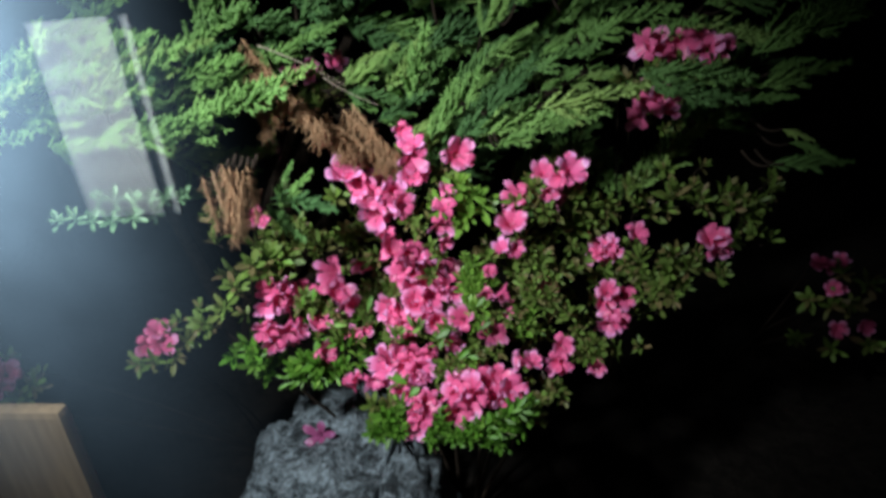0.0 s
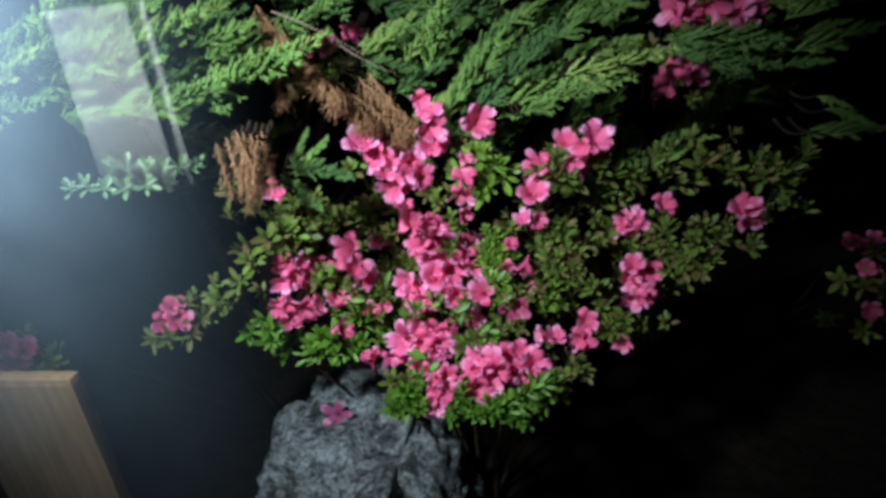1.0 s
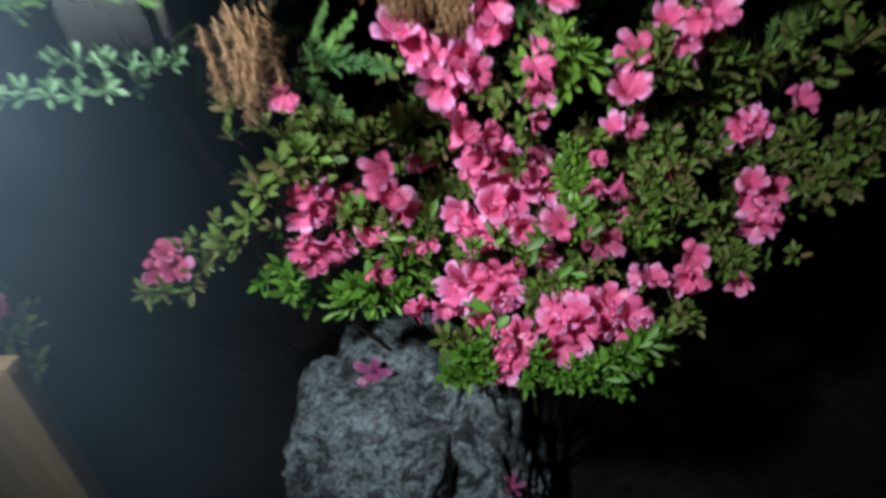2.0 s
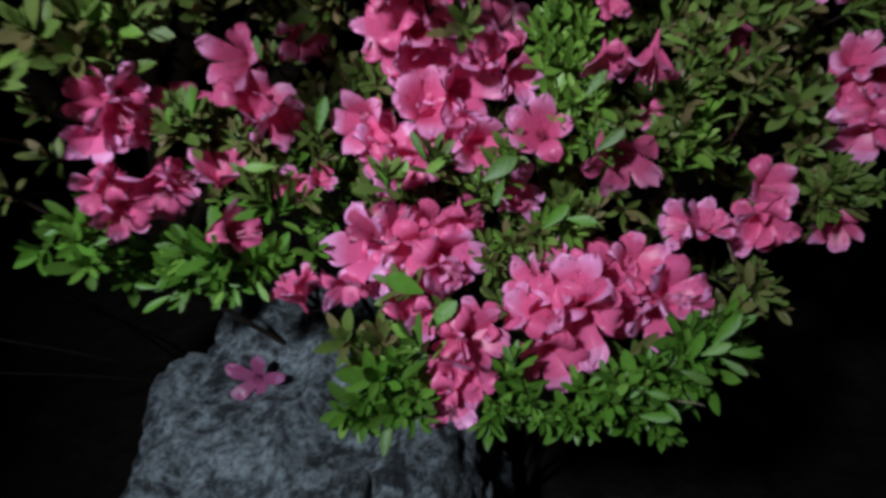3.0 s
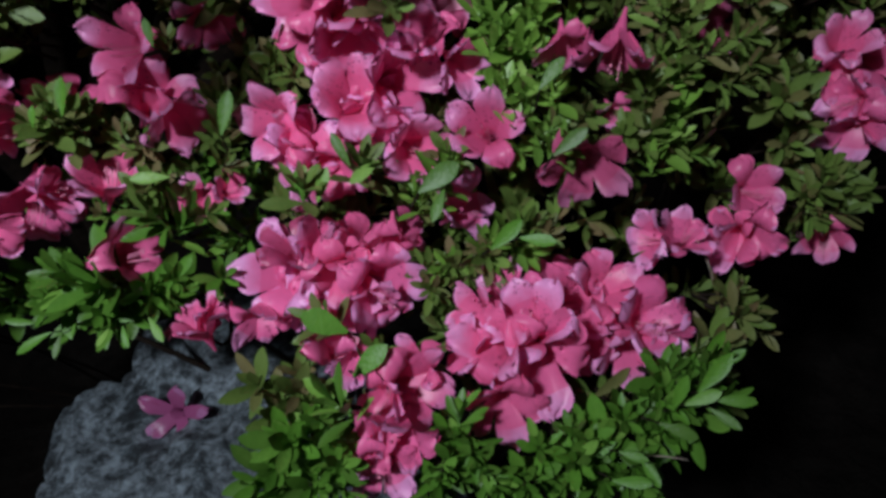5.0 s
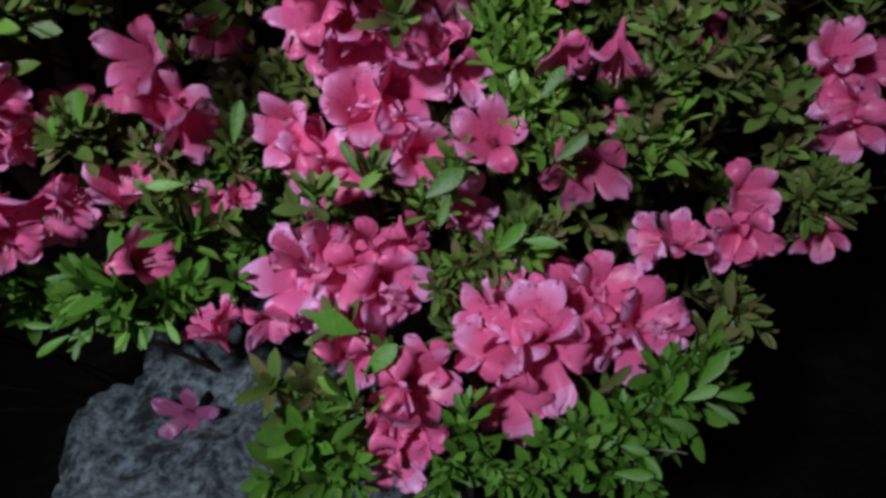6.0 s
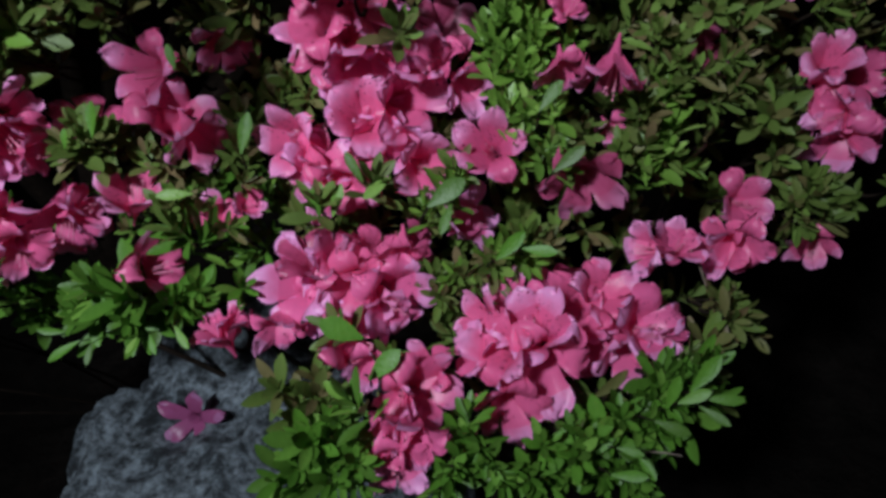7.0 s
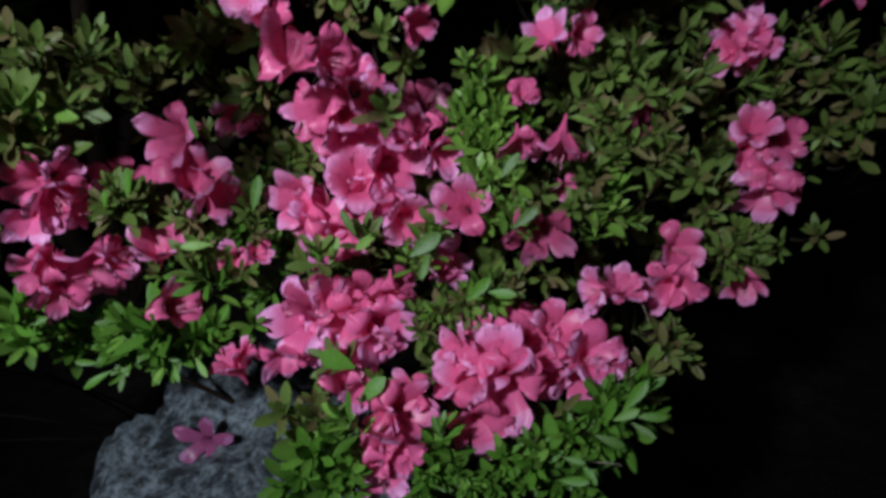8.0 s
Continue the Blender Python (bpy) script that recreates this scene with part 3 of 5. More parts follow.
WHORLS_G = [
    (0.026, 1.012, 0.754, -82, 37, 0.059), (0.059, 1.001, 0.764, -62, 34, 0.054), (0.073, 1.006, 0.745, -52, 20, 0.047),
    (0.042, 0.998, 0.733, -79, 20, 0.055), (0.003, 1.002, 0.751, -103, 38, 0.047), (0.037, 1.003, 0.781, -79, 57, 0.046),
    (0.33, 1.02, 0.624, -104, 37, 0.048), (0.353, 1.017, 0.602, -84, 27, 0.044), (0.316, 1.021, 0.597, -114, 26, 0.041),
    (0.442, 1.077, 0.716, -97, 39, 0.044), (0.463, 1.074, 0.69, -82, 27, 0.04), (0.423, 1.059, 0.706, -110, 32, 0.039),
    (0.362, 1.014, 0.634, -82, 45, 0.039), (0.337, 1.007, 0.585, -103, 10, 0.04), (0.199, 1.054, 0.738, -95, 31, 0.048),
    (0.248, 1.064, 0.719, -77, 25, 0.045),
]
WHORLS_H = [
    (-0.278, 1.031, 0.663, -52, 43, 0.058), (-0.254, 1.051, 0.654, -41, 27, 0.054), (-0.295, 0.996, 0.67, -74, 43, 0.051),
    (-0.276, 1.004, 0.647, -65, 23, 0.052), (-0.313, 0.962, 0.65, -73, 38, 0.046), (-0.325, 0.936, 0.627, -81, 29, 0.045),
    (0.151, 1.043, 0.736, -105, 31, 0.044), (0.219, 1.086, 0.681, -84, 15, 0.042), (-0.045, 1.034, 0.715, -73, 20, 0.046),
    (-0.102, 1.044, 0.687, -75, 27, 0.047), (-0.151, 1.069, 0.688, -86, 28, 0.044), (-0.17, 1.071, 0.744, -92, 38, 0.043),
    (0.112, 1.023, 0.745, -89, 31, 0.035), (0.069, 1.002, 0.67, -86, 36, 0.04), (0.148, 1.011, 0.645, -82, 49, 0.049),
    (0.181, 1.025, 0.628, -59, 41, 0.045),
]
WHORLS_I = [
    (-0.347, 1.035, 0.674, -73, 35, 0.053), (-0.365, 0.996, 0.645, -79, 32, 0.052), (-0.379, 0.967, 0.631, -77, 40, 0.047),
    (-0.336, 1.06, 0.682, -58, 37, 0.049), (-0.352, 0.975, 0.586, -73, 29, 0.052), (-0.325, 0.988, 0.526, -67, 36, 0.054),
    (-0.355, 0.98, 0.51, -75, 26, 0.05), (-0.311, 1.041, 0.457, -64, 31, 0.058), (-0.37, 0.946, 0.594, -87, 31, 0.047),
    (-0.25, 0.99, 0.48, -69, 20, 0.055), (-0.212, 0.985, 0.472, -63, 26, 0.054), (-0.322, 1.015, 0.453, -67, 14, 0.052),
    (-0.172, 0.983, 0.484, -64, 31, 0.049), (-0.367, 1.065, 0.72, -65, 31, 0.045),
]
WHORLS_J = [
    (0.103, 0.869, 0.499, -56, 60, 0.03), (0.113, 0.875, 0.504, -26, 54, 0.027), (0.115, 0.858, 0.502, -34, 52, 0.023),
    (0.097, 0.852, 0.476, -86, 51, 0.03), (0.077, 0.851, 0.49, -101, 66, 0.028), (0.059, 0.844, 0.485, -96, 62, 0.028),
    (0.104, 0.855, 0.491, -59, 43, 0.028), (0.045, 0.834, 0.47, -95, 43, 0.029), (0.065, 0.836, 0.463, -90, 42, 0.03),
    (0.028, 0.825, 0.481, -100, 43, 0.028), (0.091, 0.857, 0.477, -63, 23, 0.025), (0.084, 0.836, 0.453, -87, 28, 0.028),
]
WHORLS_K = [
    (-0.097, 0.885, 0.467, -63, 52, 0.035), (-0.063, 0.851, 0.504, -56, 55, 0.031), (-0.052, 0.831, 0.497, -63, 49, 0.028),
    (-0.086, 0.841, 0.482, -73, 52, 0.031), (-0.085, 0.901, 0.481, -60, 60, 0.03), (-0.05, 0.872, 0.504, -53, 51, 0.024),
    (-0.028, 0.824, 0.484, -81, 36, 0.027), (-0.199, 0.963, 0.512, -48, 49, 0.045), (-0.229, 0.961, 0.519, -82, 61, 0.038),
    (-0.173, 0.95, 0.505, -45, 29, 0.032), (-0.204, 0.942, 0.5, -61, 25, 0.034),
]
WHORLS_L = [
    (0.049, 0.996, 0.66, -61, 58, 0.03), (0.04, 1.006, 0.643, -109, 54, 0.027), (0.057, 0.995, 0.64, -64, 44, 0.027),
    (0.04, 0.993, 0.627, -89, 48, 0.027), (0.051, 0.987, 0.615, -67, 40, 0.027), (0.035, 0.997, 0.606, -105, 44, 0.024),
    (0.048, 0.977, 0.596, -84, 39, 0.026), (0.057, 0.961, 0.582, -53, 35, 0.025), (0.043, 0.97, 0.568, -84, 37, 0.024),
    (0.005, 0.96, 0.57, -45, 47, 0.026), (-0.009, 0.972, 0.55, -82, 45, 0.023), (0.037, 0.995, 0.671, -97, 52, 0.022),
]
WHORLS_M = [
    (0.112, 0.98, 0.579, -85, 47, 0.032), (0.126, 0.98, 0.566, -61, 38, 0.03), (0.097, 0.967, 0.574, -115, 41, 0.026),
    (0.08, 0.976, 0.582, -88, 47, 0.026), (0.069, 0.956, 0.578, -80, 42, 0.022), (0.118, 1.022, 0.651, -103, 44, 0.031),
    (0.131, 1.027, 0.659, -96, 44, 0.027), (0.143, 1.02, 0.643, -83, 31, 0.028), (0.225, 1.074, 0.624, -60, 45, 0.037),
    (0.201, 1.053, 0.615, -89, 33, 0.034), (0.249, 1.058, 0.61, -61, 30, 0.035), (0.161, 0.98, 0.615, -60, 25, 0.028),
    (0.12, 0.996, 0.63, -104, 41, 0.025), (0.129, 0.984, 0.599, -90, 38, 0.027),
]
WHORLS_N = [
    (-0.232, 1.027, 0.595, -66, 38, 0.033), (-0.213, 1.018, 0.586, -49, 32, 0.033), (-0.235, 1.007, 0.593, -75, 35, 0.028),
    (-0.133, 1.019, 0.572, -62, 44, 0.029), (-0.138, 1.043, 0.582, -56, 39, 0.028), (-0.16, 0.996, 0.545, -45, 48, 0.035),
    (-0.141, 0.982, 0.542, -35, 36, 0.032), (-0.172, 0.994, 0.553, -70, 51, 0.031), (-0.029, 0.933, 0.513, -80, 40, 0.025),
    (-0.011, 0.94, 0.517, -64, 47, 0.025), (0.026, 0.938, 0.534, -59, 50, 0.028), (0.043, 0.934, 0.544, -44, 44, 0.027),
    (0.216, 0.974, 0.525, -78, 54, 0.029), (0.232, 0.985, 0.525, -65, 52, 0.03),
]
WHORLS_BRIGHT = [
    (0.028, 1.001, 0.635, -92, 73, 0.031), (0.033, 0.990, 0.619, -64, 74, 0.030), (0.038, 0.980, 0.600, -61, 71, 0.029),
    (0.045, 0.970, 0.586, -40, 60, 0.026), (0.063, 0.971, 0.604, -44, 68, 0.031), (0.057, 0.987, 0.609, -58, 73, 0.026),
    (0.063, 0.947, 0.580, -38, 47, 0.026), (0.060, 0.962, 0.583, -48, 68, 0.026), (0.038, 1.005, 0.641, -82, 72, 0.031),
    (0.052, 0.995, 0.628, -48, 64, 0.027), (0.073, 0.996, 0.625, -52, 65, 0.030), (0.126, 0.982, 0.597, -67, 74, 0.030),
    (0.131, 0.981, 0.579, -88, 75, 0.031), (0.123, 0.972, 0.567, -54, 65, 0.030), (0.113, 0.964, 0.558, -122, 80, 0.025),
]
WHORLS_BRIGHT_MORE = [
    (0.140, 0.972, 0.555, -51, 20, 0.032), (0.114, 0.975, 0.572, -159, 77, 0.027), (0.004, 0.959, 0.565, -26, 59, 0.036),
    (-0.015, 0.964, 0.548, -134, 78, 0.028), (0.025, 0.933, 0.535, -31, 50, 0.026), (0.040, 0.932, 0.538, -39, 37, 0.030),
    (-0.002, 0.938, 0.517, -138, 24, 0.025), (0.042, 0.928, 0.532, -50, 10, 0.027), (-0.205, 0.949, 0.515, -113, 36, 0.061),
    (-0.245, 0.969, 0.489, -122, 44, 0.056), (-0.200, 0.945, 0.493, -89, -3, 0.044), (-0.167, 0.953, 0.503, -20, 1, 0.040),
]
WHORLS_LOWER = [
    (0.094, 0.856, 0.484, -23, 55, 0.030), (0.104, 0.859, 0.496, -12, 60, 0.031), (0.117, 0.868, 0.496, -8, 58, 0.030),
    (0.127, 0.871, 0.500, 2, 65, 0.028), (0.127, 0.856, 0.491, -37, 32, 0.027), (0.077, 0.843, 0.471, -51, 26, 0.029),
    (0.062, 0.843, 0.481, 109, 80, 0.027), (0.081, 0.835, 0.459, -57, 24, 0.027), (0.066, 0.836, 0.463, -100, 16, 0.027),
    (0.052, 0.846, 0.488, 137, 78, 0.026), (0.047, 0.834, 0.473, -104, 16, 0.027), (0.033, 0.825, 0.476, -110, 13, 0.026),
    (0.089, 0.850, 0.476, -47, 32, 0.025), (0.002, 0.851, 0.502, 63, 80, 0.028), (0.006, 0.835, 0.491, -92, 19, 0.024),
]
WHORLS_LOWER_MORE = [
    (-0.008, 0.829, 0.489, -109, 20, 0.025), (0.015, 0.826, 0.481, -86, 17, 0.025), (-0.015, 0.823, 0.481, -102, 20, 0.023),
    (-0.095, 0.888, 0.47, -12, 72, 0.027), (-0.097, 0.894, 0.474, -7, 81, 0.03), (-0.081, 0.881, 0.476, -11, 58, 0.028),
    (-0.079, 0.846, 0.487, -77, 17, 0.026), (-0.077, 0.843, 0.495, -79, 17, 0.027), (-0.063, 0.844, 0.5, -27, 26, 0.025),
    (-0.084, 0.836, 0.474, -78, 15, 0.027), (-0.087, 0.835, 0.475, -86, 17, 0.029), (-0.061, 0.828, 0.488, -63, 14, 0.026),
    (-0.05, 0.824, 0.486, -49, 13, 0.025),
]
WHORLS_OLIVE = [
    (-0.222, 1.012, 0.598, -23, 64, 0.046), (-0.217, 1.017, 0.585, -4, 44, 0.035), (-0.072, 0.954, 0.567, -51, 68, 0.033),
    (-0.040, 0.962, 0.572, -41, 59, 0.035), (-0.069, 0.910, 0.512, -150, 57, 0.035), (-0.038, 0.875, 0.514, 14, 56, 0.025),
    (0.164, 0.975, 0.603, -53, 31, 0.031), (0.153, 0.969, 0.596, -53, 24, 0.029), (0.130, 0.989, 0.612, -81, 74, 0.030),
    (0.118, 0.988, 0.606, -110, 77, 0.029), (0.141, 0.986, 0.606, -84, 75, 0.027), (0.014, 0.931, 0.526, -94, -1, 0.025),
    (0.010, 0.934, 0.511, -100, -4, 0.025), (0.223, 0.981, 0.523, -71, 72, 0.035), (0.228, 0.970, 0.508, -65, 30, 0.033),
]
WHORLS_OLIVE_MORE = [
    (0.210, 0.968, 0.508, -90, -7, 0.032), (0.172, 0.936, 0.467, -64, 22, 0.029), (0.164, 0.943, 0.477, -35, 77, 0.027),
    (0.173, 0.919, 0.467, -66, 14, 0.026), (-0.171, 0.977, 0.542, -130, 57, 0.046), (-0.152, 0.978, 0.537, 6, 48, 0.043),
    (-0.176, 1.023, 0.571, -26, 68, 0.039), (-0.193, 1.021, 0.573, -66, 73, 0.035), (-0.171, 1.080, 0.610, -61, 66, 0.031),
    (-0.098, 1.037, 0.599, -22, 50, 0.030), (-0.133, 1.045, 0.584, -31, 72, 0.036), (-0.129, 1.017, 0.569, -21, 73, 0.032),
    (-0.081, 1.034, 0.609, -26, -5, 0.031),
]
WHORLS_HIGH_A = [
    (0.183, 1.051, 0.738, -90, 69, 0.048), (0.224, 1.062, 0.723, -51, 57, 0.049), (0.255, 1.058, 0.706, -46, 13, 0.047),
    (0.280, 1.079, 0.740, -79, 67, 0.045), (0.340, 1.067, 0.732, -106, 69, 0.048), (0.381, 1.069, 0.720, -93, 63, 0.048),
    (0.420, 1.078, 0.725, -66, 58, 0.049), (0.443, 1.069, 0.700, -57, 15, 0.048), (0.467, 1.077, 0.706, -56, 30, 0.046),
    (0.489, 1.088, 0.721, -53, 46, 0.044), (0.456, 1.061, 0.677, -71, -10, 0.046), (0.346, 1.031, 0.643, -56, 63, 0.048),
    (0.371, 1.027, 0.626, -62, -1, 0.046), (0.331, 1.025, 0.627, -125, -20, 0.044), (0.296, 1.052, 0.636, -107, 74, 0.045),
]
WHORLS_HIGH_B = [
    (0.135, 1.025, 0.741, -134, 59, 0.046), (0.158, 1.032, 0.712, -102, -23, 0.046), (0.202, 1.083, 0.681, -93, 67, 0.049),
    (0.235, 1.083, 0.669, -50, 15, 0.047), (0.117, 1.027, 0.664, -85, 69, 0.048), (0.051, 1.014, 0.655, -97, 69, 0.049),
    (0.149, 1.027, 0.654, -49, 57, 0.048), (-0.286, 1.042, 0.666, -39, 69, 0.053), (-0.301, 1.007, 0.662, -116, 54, 0.050),
    (-0.258, 1.069, 0.662, -12, 35, 0.052), (-0.339, 1.002, 0.648, -122, 24, 0.050), (-0.241, 1.087, 0.683, -18, 50, 0.050),
    (-0.209, 1.092, 0.660, -49, 70, 0.050), (-0.271, 1.032, 0.631, -44, 66, 0.052), (-0.333, 1.060, 0.697, -96, 64, 0.049),
]
LARGE_LEAVES_A = [
    (0.052, 0.954, 0.608, 0.064, 0.958, 0.622, 1.2), (0.056, 0.934, 0.583, 0.072, 0.936, 0.595, 1.2),
    (-0.011, 0.942, 0.564, 0.010, 0.946, 0.577, 1.5), (-0.049, 0.886, 0.524, -0.069, 0.887, 0.537, 1.7),
    (-0.045, 0.863, 0.518, -0.029, 0.867, 0.532, 1.5), (-0.074, 0.954, 0.557, -0.074, 0.959, 0.575, 1.2),
    (-0.066, 0.952, 0.557, -0.059, 0.958, 0.574, 1.2), (0.099, 0.841, 0.509, 0.113, 0.840, 0.517, 1.2),
    (0.111, 0.842, 0.510, 0.128, 0.837, 0.512, 1), (0.109, 0.840, 0.507, 0.120, 0.830, 0.504, 1),
    (0.105, 0.844, 0.513, 0.119, 0.849, 0.529, 1.1), (0.095, 0.843, 0.503, 0.101, 0.848, 0.519, 1.1),
    (0.089, 0.840, 0.499, 0.104, 0.832, 0.497, 1.1), (-0.209, 1.000, 0.598, -0.205, 1.008, 0.618, 1.1),
]
LARGE_LEAVES_B = [
    (-0.225, 0.995, 0.595, -0.222, 0.997, 0.607, 1.1), (-0.170, 1.055, 0.614, -0.172, 1.060, 0.630, 1.2),
    (-0.154, 0.983, 0.563, -0.174, 0.977, 0.568, 1.1), (-0.124, 0.999, 0.578, -0.116, 1.010, 0.600, 1.1),
    (-0.253, 0.958, 0.475, -0.273, 0.946, 0.471, 0.9), (-0.223, 0.960, 0.512, -0.221, 0.967, 0.531, 0.8),
    (-0.218, 0.924, 0.503, -0.220, 0.912, 0.497, 1), (-0.193, 0.928, 0.501, -0.197, 0.917, 0.498, 1.1),
    (-0.184, 0.927, 0.503, -0.180, 0.916, 0.497, 1), (-0.168, 0.928, 0.507, -0.159, 0.916, 0.499, 1),
    (-0.261, 0.962, 0.480, -0.278, 0.958, 0.487, 0.9), (0.080, 0.831, 0.486, 0.086, 0.820, 0.481, 1.2),
    (0.069, 0.829, 0.496, 0.080, 0.823, 0.497, 1.1), (0.066, 0.824, 0.483, 0.082, 0.819, 0.486, 1.1),
]
LARGE_LEAVES_C = [
    (0.023, 0.917, 0.543, 0.039, 0.921, 0.556, 1.2), (0.037, 0.914, 0.551, 0.054, 0.908, 0.551, 1.2),
    (0.002, 0.943, 0.564, -0.005, 0.929, 0.555, 1.1), (-0.031, 0.961, 0.574, -0.046, 0.949, 0.569, 1.1),
    (-0.047, 0.963, 0.571, -0.055, 0.969, 0.588, 1),
]
WHORLS_SPRIG = [
    (-0.373, 0.815, 0.854, -37, 62, 0.026), (-0.357, 0.821, 0.85, -31, 58, 0.03), (-0.335, 0.823, 0.847, -33, 59, 0.03),
    (-0.342, 0.869, 0.831, -27, 55, 0.031), (-0.333, 0.891, 0.823, -22, 52, 0.03), (-0.314, 0.895, 0.822, -19, 40, 0.03),
    (-0.407, 0.806, 0.834, -64, 55, 0.026), (-0.383, 0.805, 0.83, -44, 38, 0.03), (-0.362, 0.81, 0.826, -45, 39, 0.03),
    (-0.344, 0.827, 0.823, -41, 36, 0.027), (-0.424, 0.799, 0.834, -75, 50, 0.026), (-0.332, 0.855, 0.815, -38, 34, 0.028),
]
WHORLS_AZ_LEFT = [
    (-0.435, 0.956, 0.528, -43, 29, 0.045), (-0.418, 0.972, 0.549, -32, 29, 0.045), (-0.468, 0.944, 0.525, -57, 17, 0.044),
    (-0.494, 0.94, 0.528, -73, 33, 0.04), (-0.442, 0.974, 0.569, -35, 42, 0.04), (-0.676, 0.89, 0.502, -38, 37, 0.053),
    (-0.713, 0.875, 0.481, -53, 32, 0.053), (-0.65, 0.902, 0.515, -27, 29, 0.044), (-0.648, 0.884, 0.463, -44, 29, 0.049),
    (-0.698, 0.862, 0.447, -46, 18, 0.049),
]
WHORLS_AZ_BACK = [
    (0.329, 1.213, 0.882, -101, 15, 0.051), (0.382, 1.231, 0.883, -92, 14, 0.052), (0.434, 1.242, 0.877, -86, 21, 0.047),
    (0.286, 1.201, 0.87, -115, 10, 0.047), (0.363, 1.214, 0.854, -97, 10, 0.047), (0.311, 1.199, 0.852, -112, 22, 0.043),
    (-0.234, 1.296, 0.897, -62, 6, 0.044), (-0.273, 1.284, 0.94, -67, 23, 0.044),
]
WHORLS_AZ_RIGHT = [
    (0.796, 1.486, 0.278, -117, 34, 0.07), (0.846, 1.491, 0.274, -106, 36, 0.07), (0.744, 1.483, 0.296, -126, 31, 0.063),
    (0.887, 1.52, 0.314, -99, 42, 0.063), (0.719, 1.447, 0.215, -129, 28, 0.063), (0.792, 1.441, 0.188, -115, 20, 0.063),
    (0.881, 1.458, 0.19, -107, 33, 0.063), (0.824, 1.522, 0.344, -122, 49, 0.057),
]
SPRAYS_A = [
    (-0.499, 0.946, 0.951, 1, 18, 0.099), (-0.456, 0.988, 0.965, 2, 22, 0.119), (-0.478, 0.970, 0.941, 0, 15, 0.126),
    (-0.453, 0.986, 0.924, 2, 22, 0.163), (-0.419, 1.004, 0.930, 2, 20, 0.088), (-0.358, 1.022, 0.940, -1, 14, 0.115),
    (-0.448, 0.958, 0.887, -4, 6, 0.124), (-0.401, 0.962, 0.884, -3, 9, 0.140), (-0.356, 0.982, 0.879, -2, 13, 0.182),
    (-0.386, 0.958, 0.872, -1, 13, 0.107), (-0.562, 0.858, 0.904, -3, 7, 0.107), (-0.548, 0.870, 0.938, 3, 20, 0.101),
    (-0.571, 0.883, 0.965, 3, 20, 0.094), (-0.535, 0.911, 0.956, -1, 13, 0.116), (-0.523, 0.917, 0.919, -1, 11, 0.108),
]
SPRAYS_B = [
    (-0.503, 0.931, 0.891, -8, -4, 0.106), (-0.476, 0.966, 0.985, -0, 15, 0.092), (-0.533, 0.930, 0.995, 0, 14, 0.082),
    (-0.344, 1.040, 0.963, -1, 16, 0.084), (-0.259, 1.141, 0.953, -2, 15, 0.098), (-0.157, 1.190, 0.893, 4, 31, 0.104),
    (-0.148, 1.202, 0.914, -1, 18, 0.066), (-0.215, 1.180, 0.965, -0, 19, 0.080), (-0.204, 0.908, 0.804, -12, -7, 0.097),
    (-0.193, 0.906, 0.796, 7, 36, 0.067), (-0.196, 0.912, 0.810, 14, 50, 0.050), (-0.158, 1.185, 0.883, -15, -12, 0.098),
    (-0.023, 1.136, 0.809, 9, 43, 0.146), (0.016, 1.138, 0.806, 5, 36, 0.170), (0.037, 1.139, 0.800, -6, 10, 0.213),
]
SPRAYS_C = [
    (-0.021, 1.195, 0.812, 12, 50, 0.101), (0.077, 1.085, 0.864, 5, 36, 0.087), (-0.061, 1.218, 0.856, 7, 40, 0.104),
    (0.017, 1.231, 0.865, 6, 38, 0.113), (-0.097, 1.221, 0.876, 9, 45, 0.101), (-0.056, 1.177, 0.805, 1, 24, 0.093),
    (0.055, 1.152, 0.821, -2, 19, 0.109), (0.099, 1.067, 0.819, -5, 11, 0.102), (-0.107, 1.176, 0.837, -1, 17, 0.098),
    (0.157, 1.117, 0.859, -9, 4, 0.147), (0.201, 1.171, 0.870, -5, 13, 0.070), (0.143, 1.144, 0.903, -4, 15, 0.102),
    (0.160, 1.159, 0.927, -1, 22, 0.068), (0.076, 1.204, 0.921, -0, 23, 0.085), (0.308, 1.208, 0.876, -15, -6, 0.163),
]
SPRAYS_D = [
    (0.324, 1.201, 0.855, -17, -10, 0.141), (0.374, 1.215, 0.877, -19, -14, 0.110), (0.479, 1.175, 0.853, -9, 9, 0.118),
    (0.500, 1.187, 0.869, -6, 15, 0.058), (0.513, 1.121, 0.746, -14, -2, 0.086), (0.520, 1.135, 0.772, -24, -19, 0.065),
]
SPRAYS_DEAD = [
    (-0.266, 1.072, 0.988, -33, -44, 0.111), (-0.234, 1.057, 0.945, -27, -39, 0.127), (-0.198, 1.070, 0.901, -26, -39, 0.127),
    (-0.172, 1.091, 0.869, -21, -34, 0.131), (-0.139, 1.096, 0.865, -23, -36, 0.112), (-0.253, 1.064, 0.967, -24, -38, 0.100),
    (-0.221, 0.852, 0.869, -91, -55, 0.074), (-0.212, 0.852, 0.867, -81, -56, 0.072), (-0.231, 0.846, 0.862, -38, -47, 0.069),
    (-0.254, 1.057, 0.953, -46, -51, 0.093), (-0.179, 1.065, 0.883, -37, -46, 0.088), (-0.216, 1.050, 0.924, -32, -43, 0.103),
    (-0.256, 0.876, 0.858, -58, -54, 0.067), (-0.201, 0.856, 0.869, -68, -55, 0.068),
]
